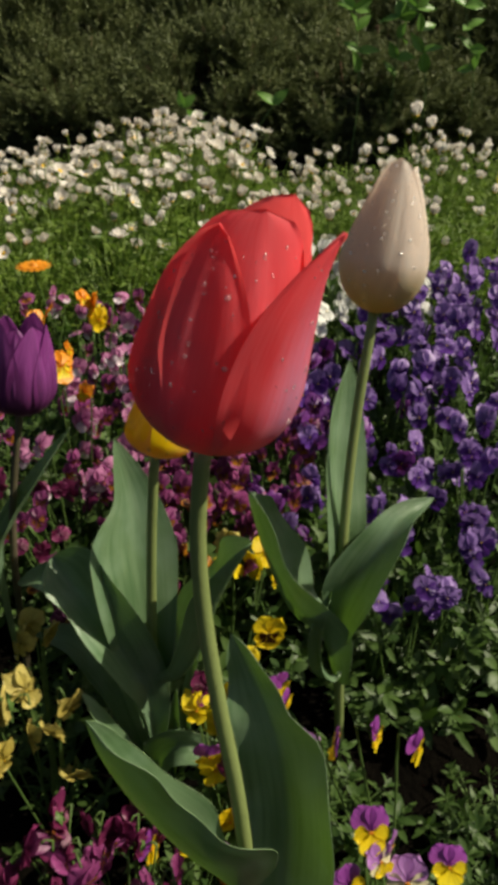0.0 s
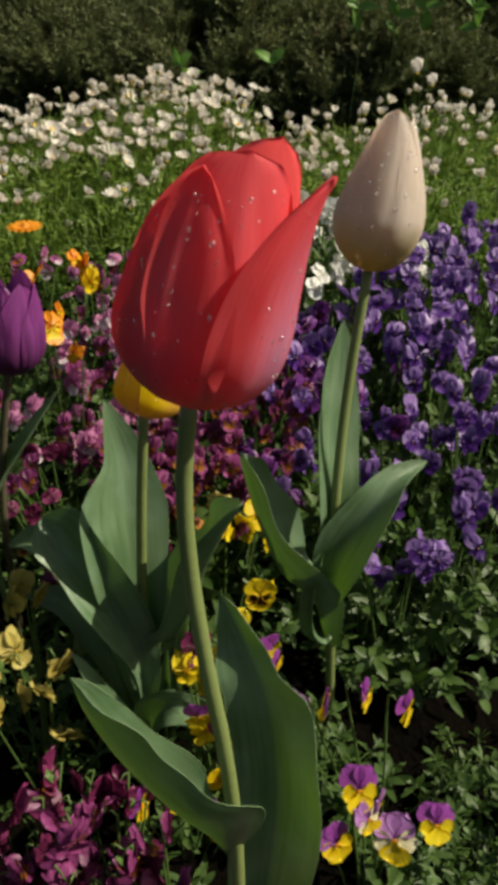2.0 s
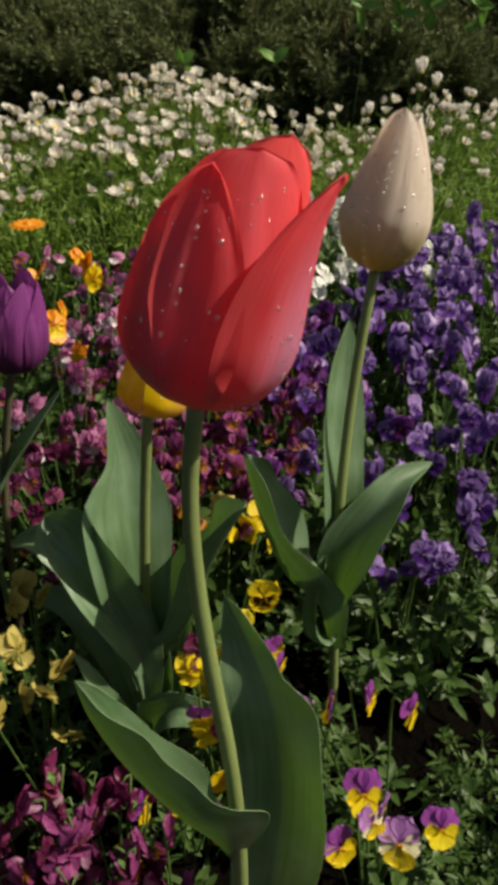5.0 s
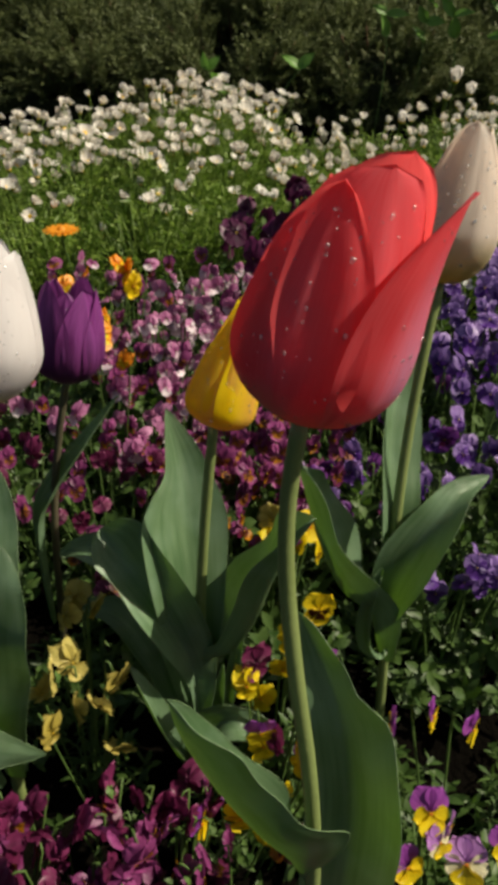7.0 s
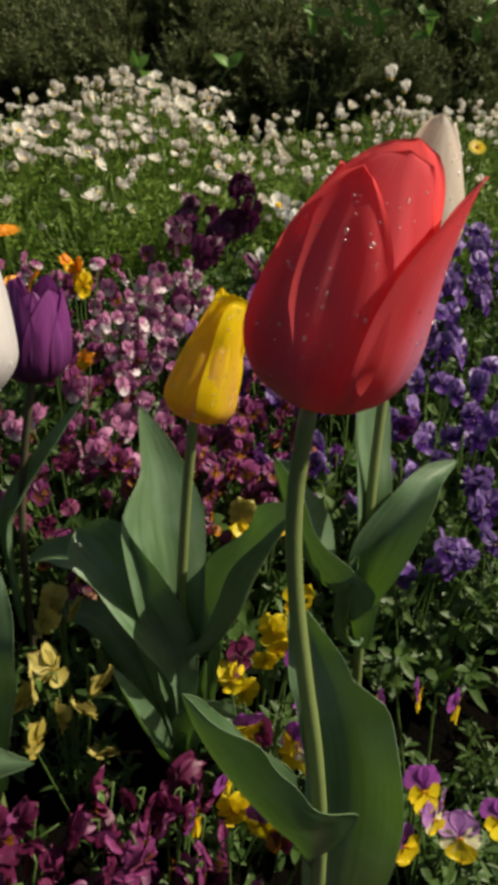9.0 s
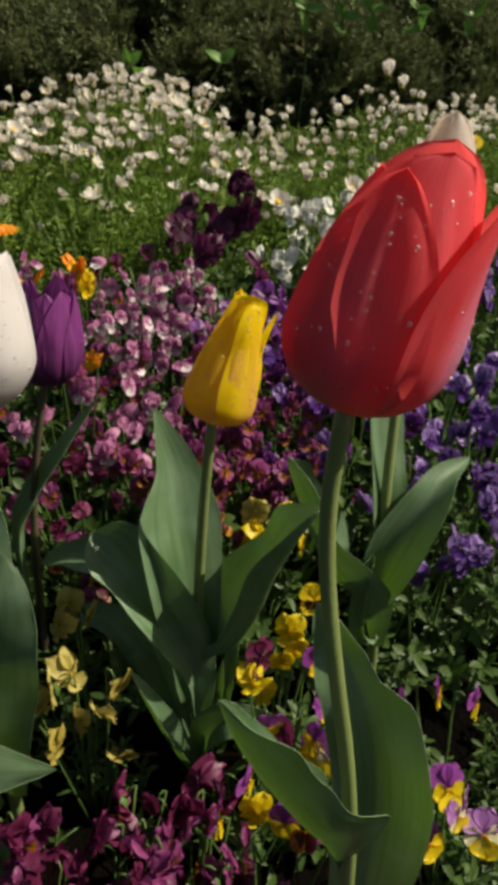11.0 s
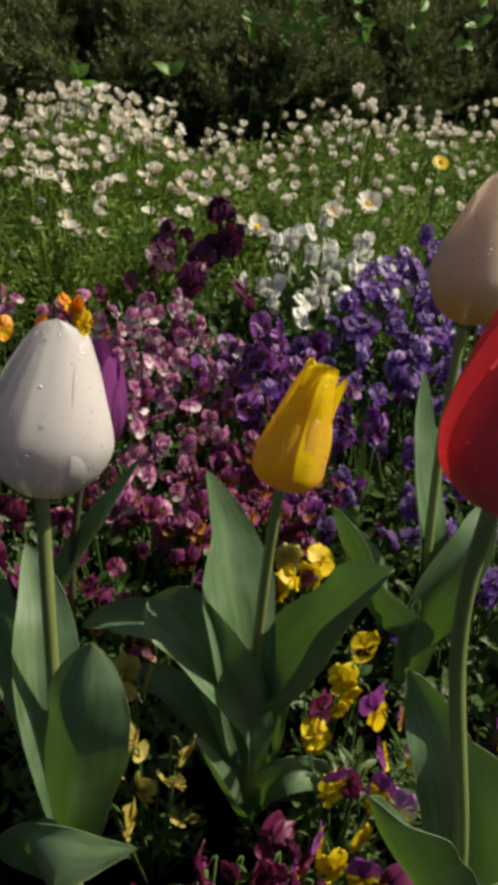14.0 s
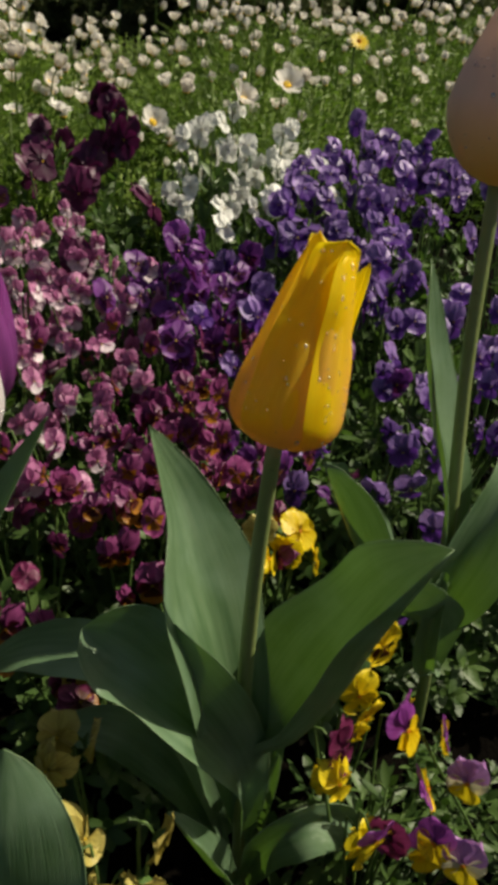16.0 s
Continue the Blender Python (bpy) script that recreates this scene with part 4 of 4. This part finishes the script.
viola_plant(0.125, 0.458, ("violet",), 0, VR, 0.62, [
    ("blue", 0.094, 0.424, 0.182, 20, 60, 0.62), ("violet", 0.130, 0.432, 0.187, 10, 30, 0.70), ("blue", 0.146, 0.430, 0.180, -40, 45, 0.66), ("violet", 0.136, 0.430, 0.170, 30, 0, 0.60)])


def calendula(x, y, z, turn, back, size, label, cup=0.5, skin=V_ORANGE):
    """A single orange flower with two rings of strap petals on a thin stalk."""
    z0 = soil_z(x, y)
    root = thing("calendula", label, "flower", "orange flowers at the edge of the bed", Matrix.Translation((x, y, z0)))
    verts, faces, slots = [], [], []
    for ring, (n, length) in enumerate(((15, 0.019), (12, 0.014))):
        for k in range(n):
            a = 2 * math.pi * (k + 0.5 * ring) / n
            first = len(verts)
            for i in range(4):
                v = i / 3
                w = 0.0032 * (0.5, 1.0, 1.05, 0.55)[i]
                r, h = 0.004 + length * v, 0.002 * ring + cup * length * v * (1 - 0.3 * v)
                for u in (-1, 0, 1):
                    verts.append(Vector((r * math.cos(a) - u * w * math.sin(a), r * math.sin(a) + u * w * math.cos(a), h - 0.0006 * abs(u))) * size)
            for i in range(3):
                for c in range(2):
                    q = first + i * 3 + c
                    faces.append((q, q + 1, q + 4, q + 3))
                    slots.append(0)
    first = len(verts)
    for i in range(3):
        for k in range(10):
            a, r = 2 * math.pi * k / 10, 0.006 * (1, 0.75, 0.2)[i]
            verts.append(Vector((r * math.cos(a), r * math.sin(a), 0.002 + 0.002 * i)) * size)
    for i in range(2):
        for k in range(10):
            q = (k + 1) % 10
            faces.append((first + i * 10 + k, first + i * 10 + q, first + i * 10 + 10 + q, first + i * 10 + 10 + k))
            slots.append(1)
    m = pose(0, 0, z - z0, 90 - back, 0, turn)
    piece("flower", mesh_of("flower", verts, faces, [skin, V_ORANGE], slots), root, "", m)
    tv, tf = [], []
    add_tube(tv, tf, spline([(0.01, 0.02, 0), (0.005, 0.012, 0.6 * (z - z0)), m @ Vector((0, 0, -0.015)), m @ Vector((0, 0, 0.002))], 8), 0.0014, 0.0012, 5)
    piece("stalk", mesh_of("stalk", tv, tf, STEM_V), root)
    return root


calendula(-0.272, 0.950, 0.268, 10, 88, 0.98, "flat orange calendula flower on a thin stalk", 0.12)
calendula(0.352, 1.088, 0.345, 0, 50, 0.55, "small bright yellow flower among the white daisies", 0.3, V_YELLOW)
viola_plant(-0.172, 0.660, ("orange",), 0, VR, 0.9, [("orange", -0.163, 0.610, 0.283, 35, 20, 0.95), ("orange", -0.167, 0.660, 0.279, 85, 10, 0.6), ("orange", -0.142, 0.590, 0.268, -30, 0, 0.55)])
viola_plant(-0.180, 0.770, ("orange",), 0, VR, 1.0, [("orange", -0.163, 0.760, 0.284, -75, 10, 1.15), ("gold", -0.156, 0.755, 0.272, 40, -10, 0.9), ("orange", -0.170, 0.765, 0.290, 70, 30, 0.9)])
viola_plant(-0.262, 0.700, ("orange",), 0, VR, 1.0, [("orange", -0.274, 0.720, 0.284, 30, 10, 1.2), ("orange", -0.254, 0.680, 0.278, -60, 10, 1.1), ("orange", -0.266, 0.630, 0.253, 10, 20, 1.2), ("orange", -0.198, 0.705, 0.294, -80, 15, 1.0)])

# ---------------------------------------------------------------- daisies
def daisy_mesh(name, cup, rnd, n=17, length=0.0128):
    """A daisy head facing +z: n strap petals that stand up by cup (degrees), a domed eye, a green cup below."""
    verts, faces, slots = [], [], []
    for k in range(n):
        a = 2 * math.pi * k / n + rnd.uniform(-0.08, 0.08)
        up = radians(cup + rnd.gauss(0, 7))
        L, W = length * rnd.uniform(0.88, 1.08), 0.0027 * rnd.uniform(0.9, 1.15)
        first = len(verts)
        for i in range(4):
            v = i / 3
            w = W * (0.6, 0.95, 1.08, 0.92)[i]
            ang = up * (0.75 + 0.35 * v)
            r, h = 0.0030 + L * v * math.cos(ang), L * v * math.sin(ang) + 0.001 * (k % 2)
            for u in (-1, 0, 1):
                verts.append(Vector((r * math.cos(a) - u * w * math.sin(a), r * math.sin(a) + u * w * math.cos(a), h + 0.0005 * abs(u))))
        for i in range(3):
            for c in range(2):
                q = first + i * 3 + c
                faces.append((q, q + 1, q + 4, q + 3))
                slots.append(0)
    first = len(verts)
    rings = ((0.0042, 0.0004), (0.0040, 0.0018), (0.0028, 0.0030), (0.0008, 0.0036))
    for r, h in rings:
        for k in range(10):
            verts.append(Vector((r * math.cos(k * 0.6283), r * math.sin(k * 0.6283), h)))
    for i in range(3):
        for k in range(10):
            q = (k + 1) % 10
            faces.append((first + i * 10 + k, first + i * 10 + q, first + i * 10 + 10 + q, first + i * 10 + 10 + k))
            slots.append(1)
    first = len(verts)
    for r, h in ((0.0012, -0.004), (0.0036, -0.002), (0.0040, 0.0005)):
        for k in range(8):
            verts.append(Vector((r * math.cos(k * 0.7854), r * math.sin(k * 0.7854), h)))
    for i in range(2):
        for k in range(8):
            q = (k + 1) % 8
            faces.append((first + i * 8 + k, first + i * 8 + q, first + i * 8 + 8 + q, first + i * 8 + 8 + k))
            slots.append(2)
    return mesh_of(name, verts, faces, [DAISY_P, DAISY_C, LEAF_D], slots)


DR = random.Random(77)
HEADS = [daisy_mesh("daisy_head", c, DR) for c in (12, 30, 48, 58, 66, 74, 80)]


def daisy_leaves(seed, count=1150, spread=0.085, tall=0.17):
    """A bushy mass of thin feathery leaves and stems."""
    rnd = random.Random(seed)
    verts, faces = [], []
    for _ in range(count):
        a, r = rnd.uniform(0, 6.283), spread * math.sqrt(rnd.random())
        z = tall * rnd.uniform(0.05, 1.0) * (1 - 0.35 * (r / spread) ** 2)
        p = Vector((r * math.cos(a), r * math.sin(a), z))
        way = Vector((math.cos(a) * 0.6 + rnd.gauss(0, 0.5), math.sin(a) * 0.6 + rnd.gauss(0, 0.5), rnd.uniform(0.2, 1.5))).normalized()
        side = way.cross(Vector((rnd.gauss(0, 1), rnd.gauss(0, 1), rnd.gauss(0, 1)))).normalized()
        L, W = rnd.uniform(0.009, 0.021), rnd.uniform(0.0008, 0.0017)
        first = len(verts)
        sag = Vector((rnd.gauss(0, 0.2), rnd.gauss(0, 0.2), -0.25))
        for i, f in enumerate((0.5, 1.0, 0.8, 0.1)):
            c = p + way * (L * i / 3) + sag * (L * (i / 3) ** 2)
            verts.append(c - side * (W * f))
            verts.append(c + side * (W * f))
        for i in range(3):
            q = first + 2 * i
            faces.append((q, q + 1, q + 3, q + 2))
    for _ in range(30):
        a, r = rnd.uniform(0, 6.283), spread * 0.9 * math.sqrt(rnd.random())
        top = Vector((r * math.cos(a), r * math.sin(a), tall * rnd.uniform(0.7, 1.0)))
        root = Vector((top.x * 0.3, top.y * 0.3, 0))
        add_tube(verts, faces, [root, root.lerp(top, 0.5) + Vector((rnd.gauss(0, 0.006), rnd.gauss(0, 0.006), 0)), top], 0.0010, 0.0006, 3)
    return mesh_of("foliage", verts, faces, LEAF_D)


BUSH = [daisy_leaves(60 + i) for i in range(5)]


def daisy_plant(x, y, count, rnd, tall=1.0, heroes=()):
    z0 = soil_z(x, y)
    plant = thing("daisy_plant", "bushy marguerite daisy with white half-closed flowers", "daisy", "daisies behind the violas", Matrix.Translation((x, y, z0)))
    piece("foliage", rnd.choice(BUSH), plant, "", pose(0, 0, -0.004, 0, 0, rnd.uniform(0, 360)) @ Matrix.Diagonal((1.05, 1.05, tall, 1)))
    spots = []
    for _ in range(count):
        a, r = rnd.uniform(0, 6.283), 0.09 * math.sqrt(rnd.random())
        spots.append((r * math.cos(a), r * math.sin(a), tall * (0.185 + rnd.uniform(-0.035, 0.03) - 3.0 * r * r), rnd.gauss(70, 55), abs(rnd.gauss(26, 15)), rnd.uniform(0.66, 0.98), rnd.choice(HEADS[1:] if x < 0.05 else HEADS[3:])))
    for hx, hy, hz, turn, tilt, size, kind in heroes:
        spots.append((hx - x, hy - y, hz - z0, turn, tilt, size, HEADS[kind]))
    for fx, fy, fz, turn, tilt, size, me in spots:
        m = pose(fx, fy, fz, 0, 0, turn) @ pose(0, 0, 0, tilt, 0, 0) @ Matrix.Scale(size, 4)
        piece("flower", me, plant, "", m)
        root = Vector((fx * 0.45, fy * 0.45, 0.02))
        verts, faces = [], []
        add_tube(verts, faces, spline([root, root.lerp(Vector((fx, fy, fz)), 0.6), m @ Vector((0, 0, -0.02)), m @ Vector((0, 0, -0.003))], 5), 0.0010, 0.0008, 3)
        piece("stalk", mesh_of("stalk", verts, faces, LEAF_D), plant)
    return plant


for row in range(6):
    y = 1.03 + row * 0.10
    for col in range(15):
        x = -0.78 + col * 0.115 + (0.055 if row % 2 else 0)
        cleft = 0.108 + 0.12 * (y - 1.3)                 # the dip between the two drifts
        if row == 0 and -0.06 < x < 0.06:
            continue
        if x < cleft:
            h = (0.60 + 0.36 * math.exp(-((x + 0.13) / 0.24) ** 2)) * (1.0, 1.0, 1.0, 0.97, 0.88, 0.78)[row]
            h *= 1 - 0.50 * max(0.0, (x + 0.03) / (cleft + 0.03)) * (1 if row else 0.5)
            count = (6, 11, 18, 20, 20, 18)[row]
        else:
            h = (0.58 + 0.22 * min(1.0, (x - cleft) / 0.22)) * (1.0, 1.0, 1.0, 0.97, 0.90, 0.82)[row]
            count = (2, 3, 5, 8, 12, 13)[row]
        if abs(x - cleft) < 0.04 and row > 1:
            h, count = 0.36, 2
        daisy_plant(x + DR.uniform(-0.025, 0.025), y + DR.uniform(-0.03, 0.03), count, DR, h * DR.uniform(0.90, 1.12))
daisy_plant(0.205, 0.985, 0, DR, 0.9, [(0.194, 0.943, 0.330, 0, 35, 1.15, 1), (0.152, 0.955, 0.315, 20, 40, 1.1, 2), (0.235, 0.99, 0.325, 0, 20, 0.9, 5)])
daisy_plant(0.225, 1.115, 3, DR, 0.9, [(0.221, 1.098, 0.427, 0, 10, 1.2, 6), (0.243, 1.10, 0.412, 0, 14, 1.0, 6), (0.16, 1.11, 0.375, 40, 8, 1.0, 6)])
daisy_plant(0.075, 1.015, 0, DR, 0.62, [(0.067, 0.993, 0.289, 20, 48, 1.1, 1), (0.102, 0.986, 0.319, 0, 12, 0.95, 5), (0.048, 1.02, 0.286, 60, 30, 0.8, 3)])

# ---------------------------------------------------------------- broad-leaved sprouts
def sprout(x, y, z, rnd, leaves, size, label):
    z0 = soil_z(x, y)
    root = thing("sprout", label, "plant", "", Matrix.Translation((x, y, z0)))
    tv, tf = [], []
    top = Vector((rnd.gauss(0, 0.02), 0, z - z0))
    line = spline([(0, 0, 0), (0.01, 0, 0.5 * (z - z0)), top], 8)
    add_tube(tv, tf, line, 0.002, 0.0012, 5)
    piece("stem", mesh_of("stem", tv, tf, STEM_V), root)
    for k in range(leaves):
        p = line[8 - (k // 2) % 4]
        a = k * 2.4 + rnd.uniform(-0.4, 0.4)
        way = Vector((math.cos(a), math.sin(a) * 0.5 - 0.2, rnd.uniform(-0.1, 1.4))).normalized()
        side = way.cross(Vector((rnd.gauss(0.15, 0.4), -0.8, rnd.gauss(0.6, 0.4)))).normalized()
        up = side.cross(way)
        L, W = size * rnd.uniform(0.8, 1.2), size * 0.27
        verts, faces = [], []
        for i in range(9):
            v = i / 8
            w = W * math.sin(math.pi * (0.06 + 0.93 * v) ** 0.85)
            for u in (-1, -0.5, 0, 0.5, 1):
                verts.append(p + way * (L * v) + up * (-0.35 * L * v * v + 0.25 * W * abs(u)) + side * (w * u))
        for i in range(8):
            for c in range(4):
                q = i * 5 + c
                faces.append((q, q + 1, q + 6, q + 5))
        piece("leaf", mesh_of("leaf", verts, faces, BROAD), root)
    return root


SR = random.Random(5)
sprout(-0.105, 1.655, 0.375, SR, 6, 0.040, "young broad-leaved weed among the daisies")
sprout(-0.005, 1.70, 0.375, SR, 2, 0.046, "young broad-leaved weed among the daisies")
for sx, sz in ((0.22, 0.545), (0.29, 0.53), (0.36, 0.545), (0.46, 0.55), (0.56, 0.535), (0.70, 0.55)):
    sprout(sx, 1.76, sz, SR, 10, 0.038, "leafy bright green shoot in front of the hedge")

def grass_stalk(x, y, top, label):
    """A thin stalk with a loose spike at its tip."""
    verts, faces = [], []
    foot = Vector((x, y, soil_z(x, y)))
    tip = Vector(top)
    line = spline([foot, foot.lerp(tip, 0.55) + Vector((0.006, 0, 0)), tip], 12)
    add_tube(verts, faces, line, 0.0013, 0.0006, 5)
    for k in range(9):
        p = line[12].lerp(line[9], k / 9)
        add_tube(verts, faces, [p, p + Vector((0.004 * (-1) ** k, 0.001, 0.006)), p + Vector((0.005 * (-1) ** k, 0.001, 0.012))], 0.0012, 0.0004, 4)
    return tagged(new("grass_stalk", mesh_of("grass_stalk", verts, faces, LEAF_D)), label, "grass")


grass_stalk(0.632, 1.74, (0.600, 1.74, 0.512), "thin pale green grass stalk before the dark hedge")

# ---------------------------------------------------------------- conifer hedge
def conifer_mesh(seed, width, depth, height, boughs):
    """A spreading shrub of tufted boughs: each a fan of short sprays, close set with fine needles."""
    rnd = np.random.default_rng(seed)
    verts, faces, tv, tf = [], [], [], []
    for _ in range(boughs):
        a, h = rnd.uniform(0, 2 * np.pi), rnd.uniform(0.05, 1.0)
        fat = np.sqrt(max(0.04, 1 - h ** 2.2)) * rnd.uniform(0.80, 1.06)
        heart = Vector((0.5 * width * fat * np.cos(a), 0.5 * depth * fat * np.sin(a), height * h * rnd.uniform(0.9, 1.08)))
        aim = Vector((np.cos(a) * (1.1 - h), np.sin(a) * (1.1 - h), 0.35 + 0.6 * h + rnd.normal(0, 0.2))).normalized()
        add_tube(tv, tf, [heart - aim * 0.11, heart - aim * 0.04, heart + aim * 0.05], 0.0035, 0.001, 3)
        for _ in range(24):
            way = (aim + Vector(rnd.normal(0, 0.36, 3))).normalized()
            p = heart - aim * rnd.uniform(0.0, 0.05) + Vector(rnd.normal(0, 0.014, 3))
            L = rnd.uniform(0.05, 0.115)
            n = 30
            for k in range(n):
                q = p + way * (L * (k + rnd.random()) / n)
                out = Vector(rnd.normal(0, 1, 3))
                out = (out - way * out.dot(way)).normalized()
                nd = (out * 0.75 + way * rnd.uniform(0.5, 1.1)).normalized()
                side = nd.cross(Vector(rnd.normal(0, 1, 3))).normalized() * rnd.uniform(0.0011, 0.0022)
                ln = rnd.uniform(0.012, 0.024) * (1.1 - 0.5 * k / n)
                f = len(verts)
                verts += [q - side, q + side, q + nd * ln + side * 0.3, q + nd * ln - side * 0.3]
                faces.append((f, f + 1, f + 2, f + 3))
    return mesh_of("needles", verts, faces, NEEDLE, None, None, False), mesh_of("twigs", tv, tf, TWIG)


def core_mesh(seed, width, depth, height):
    """The dense inside of a shrub: a lumpy rounded mass, coloured dark for the shade between boughs."""
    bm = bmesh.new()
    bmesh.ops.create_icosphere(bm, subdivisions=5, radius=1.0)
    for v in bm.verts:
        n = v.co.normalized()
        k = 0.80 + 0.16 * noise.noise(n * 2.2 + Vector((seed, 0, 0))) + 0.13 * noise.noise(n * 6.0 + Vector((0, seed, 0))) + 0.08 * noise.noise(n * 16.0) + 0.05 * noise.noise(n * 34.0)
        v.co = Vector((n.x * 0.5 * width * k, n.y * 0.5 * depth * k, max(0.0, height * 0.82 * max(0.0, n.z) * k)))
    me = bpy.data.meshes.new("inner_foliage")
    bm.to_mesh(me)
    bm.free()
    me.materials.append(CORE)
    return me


HEDGE = [conifer_mesh(300 + i, 0.62, 0.50, 0.30, 88) for i in range(3)]
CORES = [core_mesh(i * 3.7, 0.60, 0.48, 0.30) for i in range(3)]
HR = random.Random(9)
# rows of shrubs, rising away from the bed: y, width of the step, first x, number, scale, height
for hy0, step, x0, number, s, tall in ((2.06, 0.36, -1.15, 8, 0.95, 0.78), (2.34, 0.42, -1.30, 8, 1.10, 1.2), (2.74, 0.52, -1.50, 7, 1.35, 1.75)):
    for i in range(number):
        hx, hy = x0 + step * i + HR.uniform(-0.06, 0.06), hy0 + HR.uniform(-0.06, 0.06)
        shrub = thing("conifer_shrub", "dark green needle-leaved conifer shrub behind the bed", "shrub", "conifer shrubs behind the bed", pose(hx, hy, soil_z(hx, hy)))
        needles, twigs = HEDGE[i % 3]
        up = tall * HR.uniform(0.88, 1.14)
        m = pose(0, 0, -0.01, 0, 0, HR.uniform(0, 360)) @ Matrix.Diagonal((s, s, up, 1))
        tagged(piece("foliage", needles, shrub, "", m), kind="stuff")
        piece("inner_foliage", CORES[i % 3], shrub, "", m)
        tagged(piece("twig_mass", twigs, shrub, "", m), kind="stuff")
        tv, tf = [], []
        add_tube(tv, tf, spline([(0, 0, -0.02), (0.02, 0.01, 0.10 * up), (-0.01, 0, 0.24 * up)], 8), 0.016, 0.006, 8)
        piece("trunk", mesh_of("trunk", tv, tf, TWIG), shrub)
